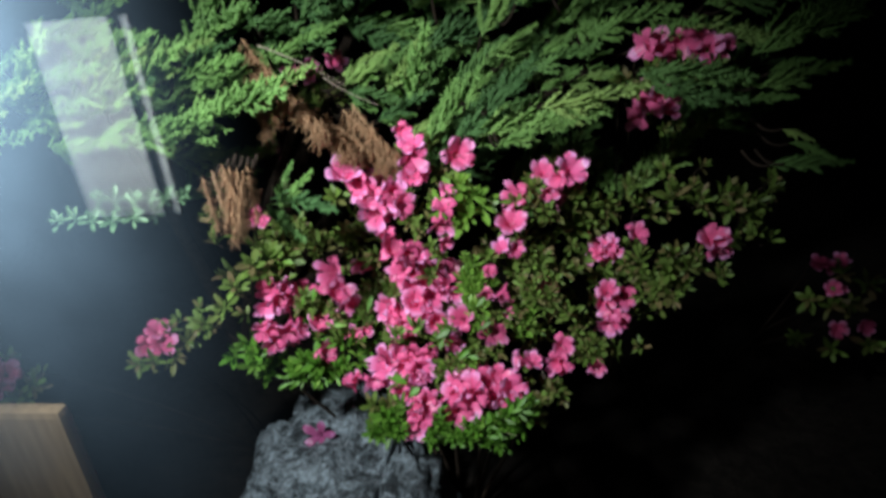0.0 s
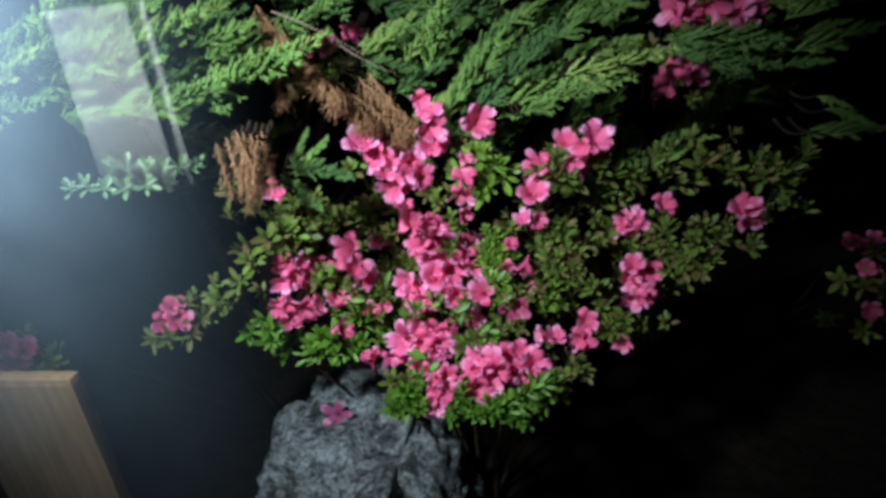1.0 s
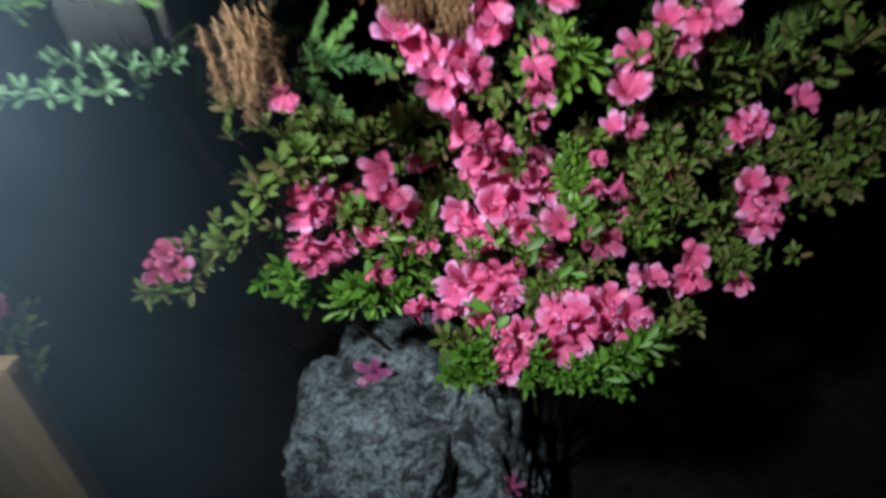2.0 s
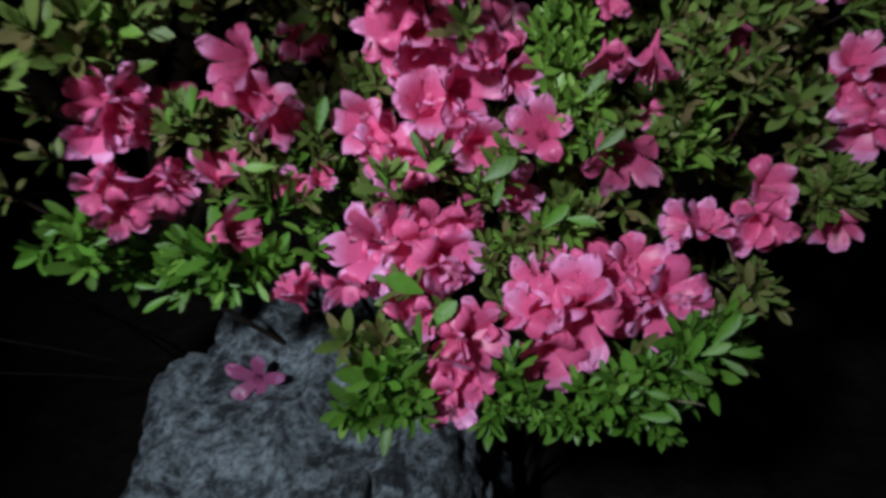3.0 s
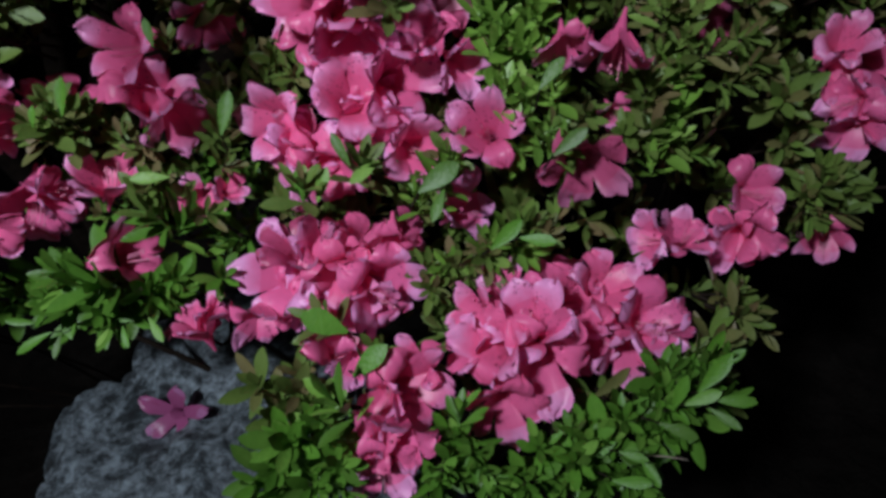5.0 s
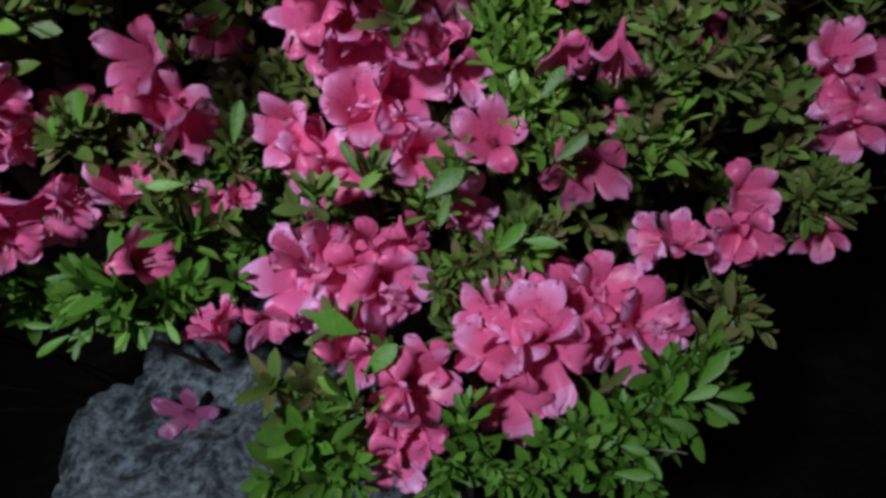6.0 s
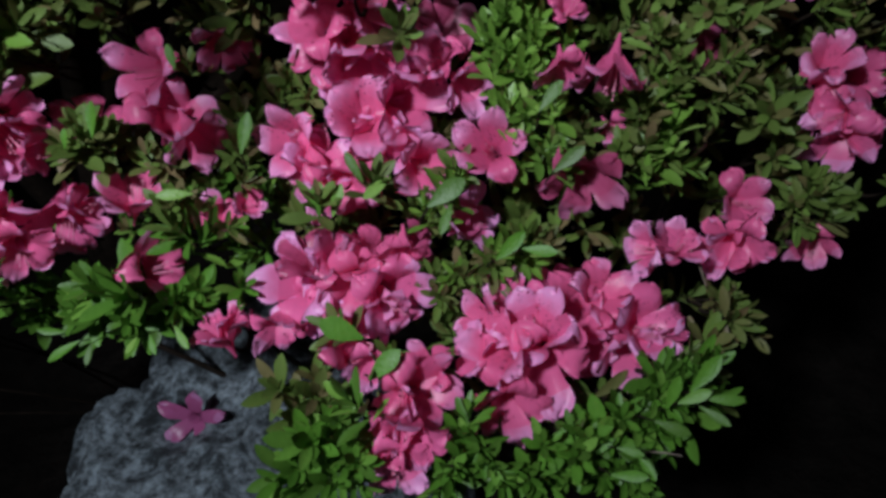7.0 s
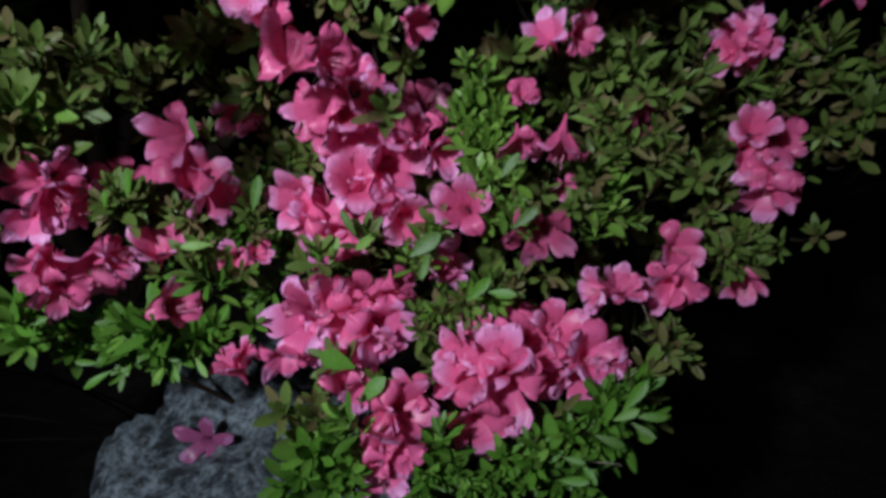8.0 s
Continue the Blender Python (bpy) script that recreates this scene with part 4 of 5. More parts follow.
BARE_TWIGS = [
    (0.086, 0.841, 0.474, 0.105, 0.84, 0.47, 0.001, 0.0005), (0.167, 0.988, 0.582, 0.191, 0.992, 0.56, -0.008, 0.0005), (0.147, 0.94, 0.491, 0.136, 0.946, 0.516, 0.003, 0.0005),
    (-0.238, 1.056, 0.981, -0.134, 1.103, 0.908, 0.004, 0.0012), (-0.158, 1.08, 0.926, -0.088, 1.105, 0.876, -0.004, 0.001),
]


def flower_mesh(seed, slim=1.0):
    """A funnel, one unit across, that faces +z and opens into five broad, ruffled lobes, each lapping over the next."""
    rnd = random.Random(seed)
    shift = Vector((seed * 3.7, seed * 1.3, 0))
    verts, faces = [], []
    sides, rings = 20, 5
    for j in range(rings):
        u = j / (rings - 1)
        for i in range(sides):
            a = 2 * math.pi * i / sides
            r = 0.022 + 0.088 * u ** 1.4
            verts.append(Vector((r * math.sin(a), r * math.cos(a), -0.6 + 0.34 * u)))
    for j in range(rings - 1):
        for i in range(sides):
            k = (i + 1) % sides
            faces.append((j * sides + i, (j + 1) * sides + i, (j + 1) * sides + k, j * sides + k))
    across, along = 10, 9
    flare = rnd.uniform(0.36, 0.5)
    for lobe in range(5):
        turn = Matrix.Rotation(-2 * math.pi * lobe / 5 + rnd.uniform(-0.07, 0.07), 3, "Z")
        long, broad = rnd.uniform(0.9, 1.15), rnd.uniform(0.185, 0.225) * slim
        curl = rnd.choice((-0.06, 0.02, 0.1, 0.2, 0.32))
        cup, phase, lean = rnd.uniform(-0.9, 0.8), rnd.uniform(0, 6), rnd.uniform(-0.06, 0.06)
        start = len(verts)
        for j in range(along + 1):
            u = j / along
            if u < 0.58:
                h = u / 0.58
                wide = 0.085 + (broad - 0.085) * h ** 0.8
            else:
                wide = broad * math.sqrt(max(0.012, 1 - ((u - 0.58) / 0.425) ** 2.2))
            for i in range(across + 1):
                v = 2 * i / across - 1
                side = v * wide
                r = 0.09 + (0.41 * u - 0.03 * u ** 6 * (1 - abs(v))) * long
                edge = max(abs(v) ** 2.5, u ** 5) * u
                z = -0.3 + flare * (1 - (1 - u) ** 1.7) - curl * u ** 2.6 + cup * side * side * 1.6 + 0.03 * v * (0.3 + 0.7 * u)
                z += 0.05 * edge * math.sin(4.5 * v + 6 * u + phase) + 0.034 * edge * math.sin(10 * v - 5 * u + 2 * phase)
                z -= 0.012 * math.exp(-(v * 6) ** 2) * u
                p = turn @ Vector((side + lean * u * u, r - 0.35 * side * side, z))
                verts.append(p + noise.noise_vector(p * 3.5 + shift) * 0.05 * u + noise.noise_vector(p * 11 + shift) * 0.014 * u)
        w = across + 1
        for j in range(along):
            for i in range(across):
                a = start + j * w + i
                faces.append((a, a + w, a + w + 1, a + 1))
    return mesh_of("flower", verts, faces, PETAL)


def stamen_mesh(seed):
    rnd = random.Random(seed)
    verts, faces = [], []
    for i in range(6):
        a = rnd.uniform(0, 6.28)
        tip = Vector((0.07 * math.cos(a), 0.07 * math.sin(a) - 0.06, rnd.uniform(0.02, 0.14) if i else 0.2))
        tube(verts, faces, bent((0.02 * math.cos(a), 0.02 * math.sin(a), -0.42), tip, (0, -0.03, 0), 4), [0.006] * 4 + [0.005], 4)
        tube(verts, faces, [tip, tip + Vector((0, 0.004, 0.02)), tip + Vector((0, 0.006, 0.035))], [0.006, 0.016, 0.004], 4)
    return mesh_of("stamen_tuft", verts, faces, STAMEN)


def leaf_shape(seed):
    """A pointed leaf, one unit long along +y, folded a little along its midrib."""
    rnd = random.Random(seed)
    droop, fold = rnd.uniform(0.02, 0.16), rnd.uniform(0.03, 0.09)
    shape = ((0.0, 0.02), (0.12, 0.05), (0.3, 0.1), (0.5, 0.14), (0.68, 0.15), (0.83, 0.118), (0.94, 0.062), (1.0, 0.01))
    verts, faces = [], []
    for s, w in shape:
        z = -droop * s * s
        verts += [(-w, s, z + fold * w * 4), (0, s, z), (w, s, z + fold * w * 4)]
    for i in range(len(shape) - 1):
        a = 3 * i
        faces += [(a, a + 1, a + 4, a + 3), (a + 1, a + 2, a + 5, a + 4)]
    return verts, faces


LEAF_SHAPES = [leaf_shape(k) for k in range(4)]
LEAF_MESHES = [mesh_of("leaf", v, f, LEAF) for v, f in LEAF_SHAPES]
FLOWER_MESHES = [flower_mesh(k) for k in range(12)]
WILTED_SHADED_MESHES = []
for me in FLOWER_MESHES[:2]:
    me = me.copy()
    me.materials[0] = PETAL_WILTED_SHADED
    WILTED_SHADED_MESHES.append(me)
STAMEN_MESHES = [stamen_mesh(k) for k in range(3)]


def whorl(rnd, place, axis, span, count=9):
    """Poses of the leaves that stand round the tip of a shoot."""
    turn = Vector(axis).to_track_quat("Z", "Y").to_matrix().to_4x4()
    out = []
    for k in range(count):
        s = k / (count - 1)
        tilt = 14 + 50 * s ** 0.9 + rnd.uniform(-13, 13)
        size = span * rnd.uniform(0.42, 0.66) * (0.75 + 0.3 * s)
        m = Matrix.Translation(Vector(place) - Vector(axis) * span * 0.42 * s) @ turn
        m = m @ Matrix.Rotation(2.399 * k + rnd.uniform(-0.3, 0.3), 4, "Z") @ Matrix.Rotation(radians(90 - tilt), 4, "X")
        m = m @ Matrix.Rotation(rnd.uniform(-0.35, 0.35), 4, "Y") @ Matrix.Diagonal((size * rnd.uniform(0.85, 1.2), size, size, 1))
        out.append(m)
    return out


def joined_leaves(name, poses, parent, mat, rnd, label):
    verts, faces = [], []
    for m in poses:
        v, f = LEAF_SHAPES[rnd.randrange(4)]
        base = len(verts)
        verts += [m @ Vector(p) for p in v]
        faces += [tuple(base + i for i in q) for q in f]
    return part(name, mesh_of(name, verts, faces, mat), parent, label=label, kind="stuff")


def azalea(base, flowers, whorls, seed, label, single_before, extra, hubs, thick=0.007, stamens_before=0.0, fresh=(), fresh_material=None, near=(), dull_share=0.05):
    """A whole shrub: stems from the ground, twigs, single leaves on the near side, the other leaves joined, and flowers."""
    rnd, bloom = random.Random(seed), random.Random(seed + 40)
    root = tagged(new("azalea_shrub"), label, "shrub", group="azaleas")
    root.location = base
    back = Matrix.Translation(-Vector(base))
    # smaller flowers crowd behind the outer ones
    for r in list(flowers):
        if r[1] > 0.93 and bloom.random() < 0.34:
            side = Vector((bloom.gauss(0, 1), 0.5, bloom.gauss(0, 1))).normalized() * r[5] * 0.75
            flowers = flowers + [(r[0] + side.x, r[1] + side.y + 0.01, r[2] + side.z - 0.006, r[3] + bloom.gauss(0, 35), r[4] + bloom.gauss(0, 25), r[5] * bloom.uniform(0.75, 0.95))]
    loose, flowers = len(flowers), flowers + list(near)
    anchors = [Vector(r[:3]) for r in flowers + whorls]
    away = Vector((0, 0.8, -0.55))
    # stems
    picks = [anchors[int(i * len(anchors) / hubs)] for i in range(hubs)]
    knots = [p + away * rnd.uniform(0.05, 0.08) for p in picks]
    for k in knots:
        verts, faces = [], []
        foot = Vector(base) + Vector((rnd.uniform(-0.03, 0.03), rnd.uniform(-0.03, 0.03), -0.03))
        sag = Vector((rnd.uniform(-0.03, 0.03), 0.04, -0.02))
        tube(verts, faces, bent(foot, k, sag, 8), [thick * (1 - 0.085 * i) for i in range(9)], 6)
        part("stem", mesh_of("stem", verts, faces, BARK), root, back)
    verts, faces = [], []
    # random shoots deeper in the crown
    more = []
    for _ in range(extra):
        p = rnd.choice(anchors)
        q = p + away * rnd.uniform(0.018, 0.07) + Vector((rnd.gauss(0, 0.022), rnd.gauss(0, 0.012), rnd.gauss(0, 0.022)))
        if q.y < 0.84 or q.z < 0.455 or (q.z < 0.5 and q.x < -0.085) or any((q - Vector(r[:3])).length < r[5] * 0.75 for r in flowers):
            continue
        more.append((q, (Vector((rnd.gauss(0, 0.5), -0.7 + rnd.gauss(0, 0.4), 0.8 + rnd.gauss(0, 0.3)))).normalized(), rnd.uniform(0.026, 0.04)))
    whorls = [r for r in whorls if all((Vector(r[:3]) - Vector(n[:3])).length > n[5] * 0.42 for n in near)]
    shoots = [(Vector(r[:3]), way(r[3], r[4]), max(r[5], 0.024)) for r in whorls] + more
    poses = []
    for p, axis, span in shoots:
        joint = p + away * 0.045 - axis * 0.012
        tube(verts, faces, bent(joint, p, -axis * 0.01, 4), [0.0018, 0.0016, 0.0014, 0.0012, 0.001], 4)
        poses += whorl(rnd, p, axis, span * 1.1, rnd.randint(9, 13))
    for r in flowers:
        p, axis = Vector(r[:3]), way(r[3], r[4])
        foot = p - axis * r[5] * 0.5
        joint = p + away * 0.045 - axis * 0.012
        tube(verts, faces, bent(joint, foot, -axis * 0.012, 4), [0.0016, 0.0015, 0.0013, 0.0012, 0.0014], 4)
    part("twig_growth", mesh_of("twig_growth", verts, faces, BARK), root, back, kind="stuff")
    # leaves: those on the near side one by one
    def is_low(p):
        return p.y < single_before or (single_before > 0 and p.x < -0.12 and p.z < 0.535)

    low = [m for m in poses if is_low(m.translation)]
    single, low = low[:300], low[300:]
    rest = [m for m in poses if not is_low(m.translation)]
    for m in single:
        part("leaf", LEAF_MESHES[rnd.randrange(4)], root, back @ m)
    if low:
        joined_leaves("low_foliage", low, root, LEAF_LOW, rnd, "deep green leaves over the boulders").matrix_basis = back
    joined_leaves("foliage", rest, root, LEAF_MANY, rnd, "small green and olive leaves in whorls").matrix_basis = back
    if fresh:
        young = [m for r in fresh for m in whorl(rnd, r[:3], way(r[3], r[4]), r[5] * 1.15, 11)]
        joined_leaves("young_foliage", young, root, fresh_material, rnd, "paler young leaves at the shoot tips").matrix_basis = back
    for i, r in enumerate(flowers):
        axis, size = way(r[3], r[4]), r[5]
        if i < loose:
            axis = (axis + Vector((bloom.gauss(0, 0.17), bloom.gauss(0, 0.16), bloom.gauss(0, 0.17)))).normalized()
            axis = Vector((axis.x, min(axis.y, -0.35), axis.z)).normalized()
            size *= bloom.uniform(1.0, 1.15)
        turn = axis.to_track_quat("Z", "Y").to_matrix().to_4x4()
        m = Matrix.Translation(Vector(r[:3]) - axis * 0.004) @ turn @ Matrix.Rotation(bloom.uniform(-0.7, 0.7), 4, "Z")
        m = m @ Matrix.Diagonal((size, size * bloom.uniform(0.9, 1.05), size * bloom.uniform(0.85, 1.1), 1))
        is_dull = bloom.random() < dull_share
        ob = part("flower", WILTED_SHADED_MESHES[bloom.randrange(2)] if is_dull else FLOWER_MESHES[bloom.randrange(12)], root, back @ m, "dull pink flower, wilted or painted as shaded" if is_dull else "")
        if r[1] < stamens_before and not is_dull and bloom.random() < 0.4:
            part("stamen_tuft", STAMEN_MESHES[bloom.randrange(3)], ob)
    return root


main = azalea((-0.02, 1.12, 0.0), FLOWERS_HIGH_A + FLOWERS_HIGH_B,
       WHORLS_A[3:10] + WHORLS_A[14:] + WHORLS_B + WHORLS_C + WHORLS_D[3:] + WHORLS_E + WHORLS_F + WHORLS_G[6:] + WHORLS_H + WHORLS_I[5:] + WHORLS_J + WHORLS_K[:7] + WHORLS_M + WHORLS_N + WHORLS_LOWER + WHORLS_LOWER_MORE + WHORLS_OLIVE + WHORLS_OLIVE_MORE + WHORLS_A[:3] + WHORLS_K[7:] + WHORLS_BRIGHT_MORE[8:] + WHORLS_HIGH_A + WHORLS_HIGH_B, 9,
       "coral-pink azalea in full bloom above grey boulders", 0.875, 900, 11, 0.005, stamens_before=1.1, fresh=WHORLS_G[:6] + WHORLS_D[:3] + WHORLS_A[10:14] + WHORLS_L + WHORLS_BRIGHT + WHORLS_BRIGHT_MORE[:8], fresh_material=LEAF_FRESH,
       near=FLOWERS_NEAR_A + FLOWERS_NEAR_B + FLOWERS_NEAR_C + FLOWERS_NEAR_D + FLOWERS_NEAR_E + FLOWERS_NEAR_F + FLOWERS_NEAR_G + FLOWERS_TOP)


def bare_twig(a, b, sag, radius):
    verts, faces = [], []
    tube(verts, faces, bent(a, b, sag, 8), [radius * (1 - 0.07 * i) for i in range(9)], 6)
    part("bare_twig", mesh_of("bare_twig", verts, faces, DRY_WOOD), main, Matrix.Translation(-main.location), "thin pale dry twig")


def large_leaf(row, pick):
    """A single big leaf from its foot to its tip, with a stalk, turned up towards the path."""
    foot, tip = Vector(row[:3]), Vector(row[3:6])
    y = (tip - foot).normalized()
    up = Vector((0.1 * math.sin(pick * 2.3), -0.7, 0.7 + 0.2 * math.cos(pick * 1.7)))
    flat = (up - y * up.dot(y)).normalized()
    n = (tip - foot).length
    m = Matrix((y.cross(flat), y, flat)).transposed().to_4x4()
    m = Matrix.Translation(foot - main.location) @ m @ Matrix.Diagonal((n * row[6], n, n, 1))
    leaf = part("leaf", LEAF_MESHES[pick % 4], main, m)
    verts, faces = [], []
    tube(verts, faces, bent((0, 0, 0), (0.02, -0.45, -0.7), (0, 0, -0.05), 4), [0.018, 0.02, 0.024, 0.028, 0.03], 5)
    part("leaf_stalk", mesh_of("leaf_stalk", verts, faces, BARK), leaf)


for i, r in enumerate(LARGE_LEAVES_A + LARGE_LEAVES_B + LARGE_LEAVES_C):
    large_leaf(r, i)
for r in BARE_TWIGS:
    bare_twig(r[:3], r[3:6], (0, 0, r[6]), r[7])
# this shrub's dimmer light is put into its petals: all take the dull ones
azalea((-0.5, 1.32, 0.0), FLOWERS_AZ_LEFT, WHORLS_AZ_LEFT, 6, "half-shaded azalea, shade painted into its few dull pink flowers", 0.0, 45, 4, 0.0025, fresh=WHORLS_SPRIG, fresh_material=LEAF_PALE, dull_share=1.0)
azalea((0.35, 1.6, 0.0), FLOWERS_AZ_BACK, WHORLS_AZ_BACK, 7, "azalea with pink flowers among the juniper", 0.0, 40, 5, 0.004)
azalea((0.72, 1.75, 0.0), FLOWERS_AZ_RIGHT, WHORLS_AZ_RIGHT, 8, "pink azalea standing in the dark", 0.0, 40, 4, 0.004)


# ---- juniper ----
def dart(verts, faces, a, b, r):
    """A short green shoot: thick below its middle, pointed at its tip."""
    a, b = Vector(a), Vector(b)
    d = (b - a).normalized()
    u = d.orthogonal().normalized() * r
    v = d.cross(u)
    k = len(verts)
    mid = a.lerp(b, 0.45)
    for c, s in ((a, 0.7), (mid, 1.0)):
        verts.extend((c + u * s, c + (-0.5 * u + 0.87 * v) * s, c + (-0.5 * u - 0.87 * v) * s))
    verts.append(b)
    for i in range(3):
        j = (i + 1) % 3
        faces.append((k + i, k + j, k + 3 + j, k + 3 + i))
        faces.append((k + 3 + i, k + 3 + j, k + 6))


def spray_mesh(seed, mat):
    """A feathery plume, one unit long along +y, full at its foot and drawn out to a slender tip."""
    rnd = random.Random(seed)
    verts, faces = [], []

    def spine(s):
        return Vector((0.05 * math.sin(3 * s + seed), s, 0.10 * s * s - 0.03 * s))

    tube(verts, faces, [spine(i / 8) for i in range(9)], [0.011 - 0.0011 * i for i in range(9)], 4)
    for i in range(44):
        s = 0.02 + 0.97 * i / 43
        side = 1 if i % 2 else -1
        n = (0.27 * max(0.0, 0.86 - s) ** 0.7 + 0.06) * rnd.uniform(0.65, 1.2)
        angle, turn = radians(rnd.uniform(24, 46)), radians(rnd.uniform(-40, 110))
        d = Vector((side * math.sin(angle) * math.cos(turn), math.cos(angle), math.sin(angle) * math.sin(turn))).normalized()
        p = spine(s)
        bend = p + d * n * 0.6
        d2 = (d + Vector((0, 0.35, 0.2))).normalized()
        tip = bend + d2 * n * 0.5
        dart(verts, faces, p, bend, 0.012)
        dart(verts, faces, p + d * n * 0.45, tip, 0.014)
        count = max(4, int(n / 0.02))
        for k in range(count):
            u = (k + 0.4) / count
            q = p.lerp(bend, u / 0.6) if u < 0.6 else bend.lerp(tip, (u - 0.6) / 0.4)
            e = d.cross(Vector((0, 0, 1))).normalized() * (1 if k % 2 else -1)
            w = (d * 1.2 + e * rnd.uniform(0.3, 0.75) + Vector((0, 0, rnd.uniform(-0.2, 0.6)))).normalized()
            dart(verts, faces, q, q + w * rnd.uniform(0.06, 0.12) * (1 - 0.4 * u), 0.012)
    return mesh_of("foliage_spray", verts, faces, mat)


def dead_mesh(seed, mat):
    """A dry branchlet from which thin brown strands hang."""
    rnd = random.Random(seed)
    verts, faces = [], []
    tube(verts, faces, [(0.02 * math.sin(4 * i), i / 8, 0.02 * math.cos(3 * i)) for i in range(9)], [0.012 - 0.0011 * i for i in range(9)], 5)
    for i in range(130):
        p = Vector((rnd.gauss(0, 0.03), rnd.uniform(0.02, 1.0), rnd.gauss(0, 0.025)))
        d = Vector((rnd.gauss(0, 0.3), 0.3 + rnd.gauss(0, 0.25), -rnd.uniform(0.5, 1.0))).normalized()
        n = rnd.uniform(0.1, 0.3)
        dart(verts, faces, p, p + d * n, 0.0075)
        for k in range(4):
            q = p + d * n * rnd.uniform(0.2, 0.9)
            w = (d + Vector((rnd.gauss(0, 0.4), rnd.gauss(0, 0.4), -0.2))).normalized()
            dart(verts, faces, q, q + w * rnd.uniform(0.03, 0.09), 0.0055)
    return mesh_of("dead_spray", verts, faces, mat)


SPRAYS = [spray_mesh(k, JUNIPER) for k in range(5)]
DEAD_SPRAYS = [dead_mesh(k + 10, DEAD) for k in range(3)]


def juniper():
    rnd = random.Random(11)
    base = Vector((-0.75, 1.75, 0.0))
    root = tagged(new("juniper_shrub"), "spreading green juniper with one dead brown branch", "shrub")
    root.location = base
    back = Matrix.Translation(-base)
    rows = [(r, SPRAYS) for r in SPRAYS_A + SPRAYS_B + SPRAYS_C + SPRAYS_D] + [(r, DEAD_SPRAYS) for r in SPRAYS_DEAD]
    for _ in range(8):
        r = rnd.choice(SPRAYS_DEAD)
        rows.append(((r[0] + rnd.gauss(0, 0.012), r[1] + rnd.gauss(0, 0.012), r[2] + rnd.gauss(0, 0.012), r[3] + rnd.gauss(0, 12), r[4] + rnd.gauss(0, 8), r[5]), DEAD_SPRAYS))
    green = [r for r, meshes in rows if meshes is SPRAYS]
    # each frond has fellows close beside and behind it
    for r in green:
        r = (r[0] + rnd.gauss(0, 0.014), r[1] + abs(rnd.gauss(0, 0.025)), r[2] + rnd.gauss(0, 0.012) - 0.005, r[3] + rnd.gauss(0, 9), r[4] + rnd.gauss(0, 9), r[5] * rnd.uniform(0.55, 0.85))
        rows.append((r, SPRAYS))
    for _ in range(60):
        x, y, z, yaw, pitch, n = rnd.choice([r for r in green if r[2] > 0.85])
        far = rnd.random()
        r = (x + rnd.gauss(0, 0.05), y + 0.1 + 0.3 * far, z - 0.02 + 0.17 * far + abs(rnd.gauss(0, 0.04)), yaw + rnd.gauss(0, 22), pitch + rnd.gauss(0, 14), rnd.uniform(0.12, 0.24))
        rows.append((r, SPRAYS))
    # the shaded inside of the shrub
    for _ in range(70):
        r = (rnd.uniform(-0.75, 0.55), rnd.uniform(1.25, 1.65), rnd.uniform(0.55, 1.25), rnd.gauss(15, 35), rnd.gauss(15, 20), rnd.uniform(0.16, 0.28))
        rows.append((r, SPRAYS))
    verts, faces = [], []
    hubs = [Vector((-0.55, 1.15, 0.85)), Vector((-0.25, 1.25, 0.85)), Vector((0.0, 1.35, 0.82)), Vector((0.25, 1.4, 0.85)), Vector((-0.6, 1.3, 1.1)), Vector((-0.1, 1.5, 1.1))]
    for h in hubs:
        v, f = [], []
        tube(v, f, bent(base - Vector((0, 0, 0.03)), h, (0, 0, 0.08), 10), [0.03 - 0.0024 * i for i in range(11)], 8)
        part("branch", mesh_of("branch", v, f, BARK), root, back)
    for r, meshes in rows:
        p, d = Vector(r[:3]), way(r[3], r[4])
        near = min(hubs, key=lambda h: (h - p).length)
        near = p + (near - p) * min(1.0, 0.05 / (near - p).length)
        tube(verts, faces, bent(near, p, (0, 0, -0.01), 5), [0.0028, 0.0027, 0.0026, 0.0024, 0.0022, 0.002], 5)
        up = Vector((rnd.gauss(0, 0.35), -0.55, 0.8)).normalized() if meshes is SPRAYS else Vector((0, -0.2, 1))
        y = d
        x = y.cross(up).normalized()
        z = x.cross(y)
        m = Matrix((x, y, z)).transposed().to_4x4()
        s = r[5]
        m = Matrix.Translation(p) @ m @ Matrix.Diagonal((s, s, s, 1))
        dead = meshes is DEAD_SPRAYS
        part("dead_spray" if dead else "foliage_spray", meshes[rnd.randrange(len(meshes))], root, back @ m, "dead brown hanging needles" if dead else "")
    part("twig_growth", mesh_of("twig_growth", verts, faces, BARK), root, back, kind="stuff")


juniper()


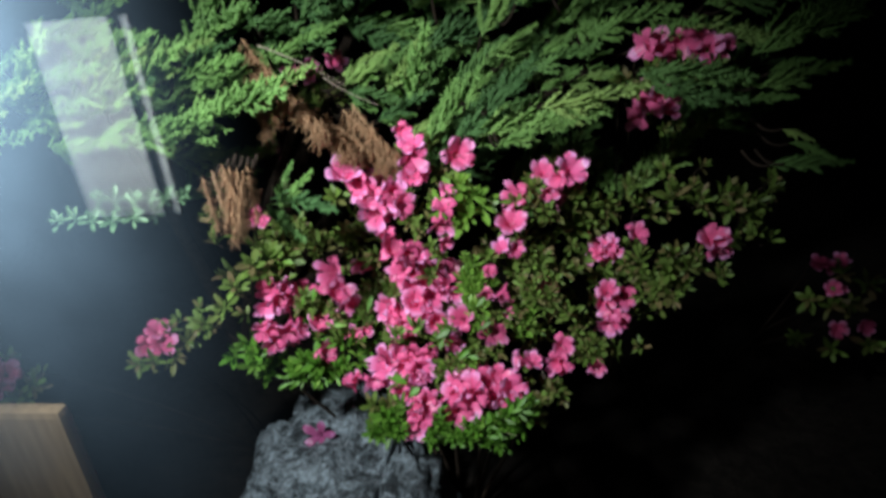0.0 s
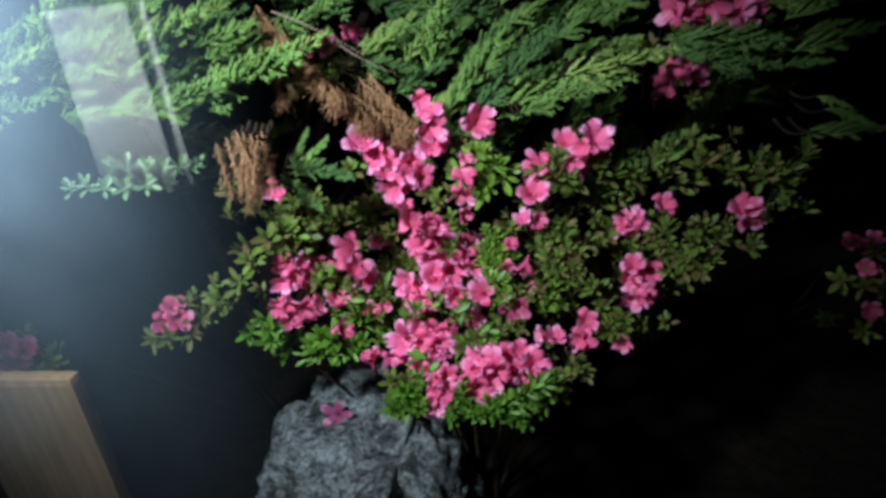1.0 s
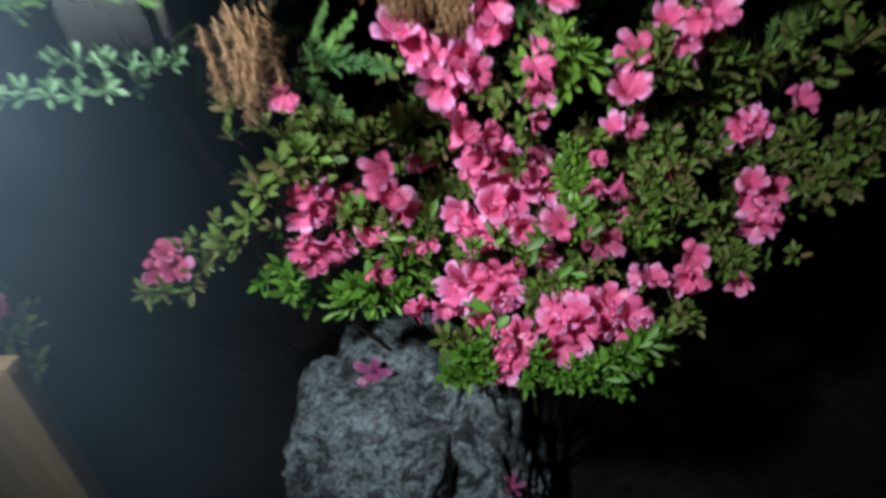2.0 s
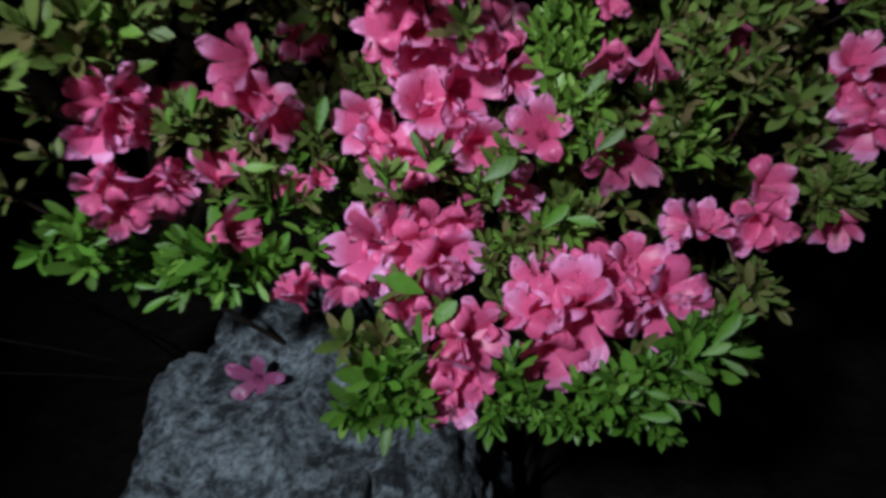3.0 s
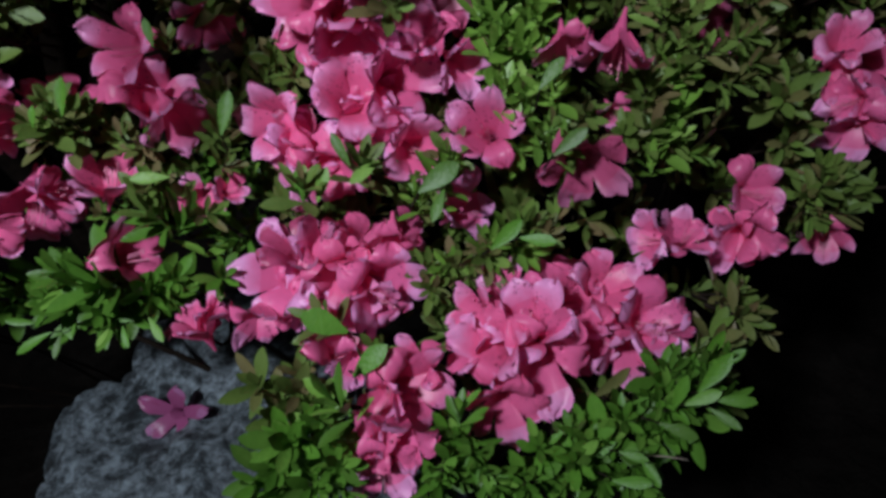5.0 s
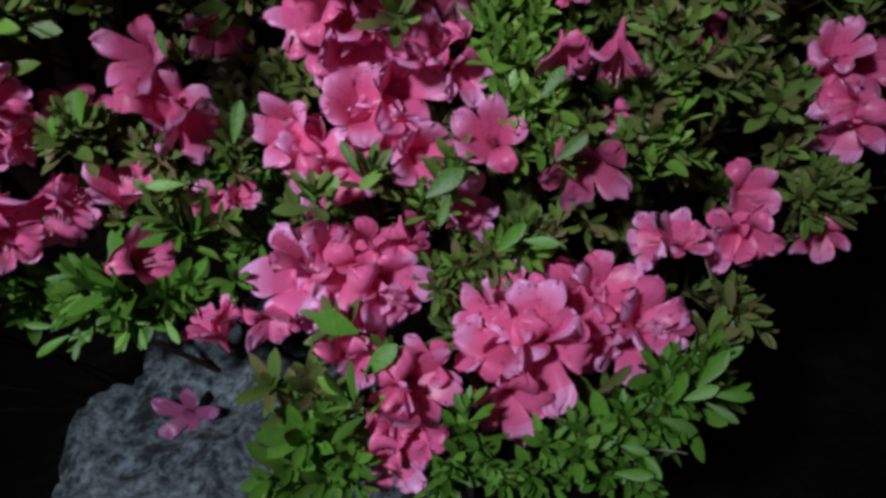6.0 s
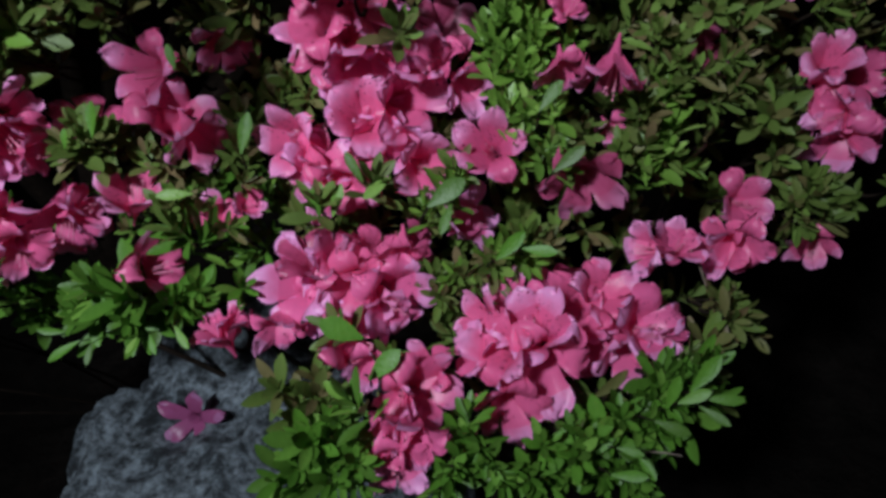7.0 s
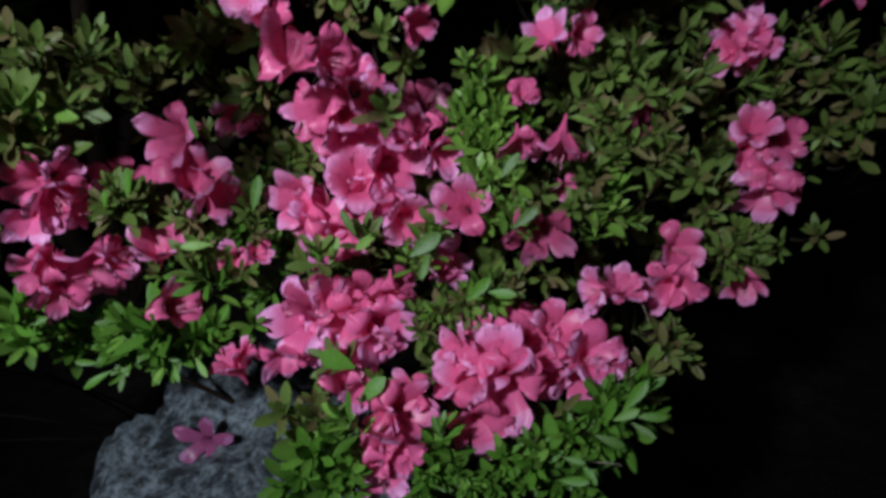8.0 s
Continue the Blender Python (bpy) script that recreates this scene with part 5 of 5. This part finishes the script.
# ---- rain drops on the petals ----
def rain_drops():
    rnd = random.Random(21)
    m, t, b = material("water", 0.05)
    b.inputs["Base Color"].default_value = (0.95, 0.97, 1, 1)
    b.inputs["Transmission Weight"].default_value = 1.0
    b.inputs["IOR"].default_value = 1.33
    verts, faces = [], []
    wet = [o for o in scene.objects if o.name.startswith("flower") and (o.parent.location + o.matrix_basis.translation).y < 1.03]
    for o in wet:
        m4 = Matrix.Translation(o.parent.location) @ o.matrix_basis
        for _ in range(rnd.randint(9, 20) if (o.parent.location + o.matrix_basis.translation).y < 0.95 else rnd.randint(3, 9)):
            v = o.data.vertices[rnd.randrange(250, len(o.data.vertices))]
            p = m4 @ v.co
            up = (m4.to_3x3() @ Vector((0, 0, 1))).normalized()
            r = rnd.uniform(0.0005, 0.0012)
            base = len(verts)
            for ring, (h, w) in enumerate(((0.0, 1.0), (0.55, 0.8))):
                for k in range(6):
                    a = k * math.pi / 3
                    u = up.orthogonal().normalized()
                    verts.append(p + up * r * h + (u * math.cos(a) + up.cross(u) * math.sin(a)) * r * w)
            verts.append(p + up * r * 0.85)
            for k in range(6):
                j = (k + 1) % 6
                faces.append((base + k, base + j, base + 6 + j, base + 6 + k))
                faces.append((base + 6 + k, base + 6 + j, base + 12))
    ob = new("rain_drops", mesh_of("rain_drops", verts, faces, m))
    tagged(ob, "tiny clear rain drops on pink petals", "water drops", kind="stuff")


rain_drops()


# ---- fallen flowers on the boulders ----
def top_of(x, y):
    best = 0.0
    for ob in scene.objects:
        if ob.name.startswith("boulder"):
            for v in ob.data.vertices:
                p = v.co + ob.location
                if abs(p.x - x) < 0.012 and abs(p.y - y) < 0.012:
                    best = max(best, p.z)
    return best


def fallen(x, y, yaw, size, tip, lean):
    me = flower_mesh(31, 0.66)
    me.materials[0] = PETAL_FALLEN
    ob = new("fallen_flower", me)
    ob.matrix_basis = pose(x, y, top_of(x, y) + size * 0.22, tip, lean, yaw) @ Matrix.Diagonal((size, size * 0.85, size * 0.5, 1))
    tagged(ob, "fallen mauve-pink azalea flower lying on the boulder", "flower", group="fallen flowers")


fallen(-0.262, 1.035, -8, 0.062, 52, 6)
fallen(-0.05, 0.905, 80, 0.038, 35, 10)
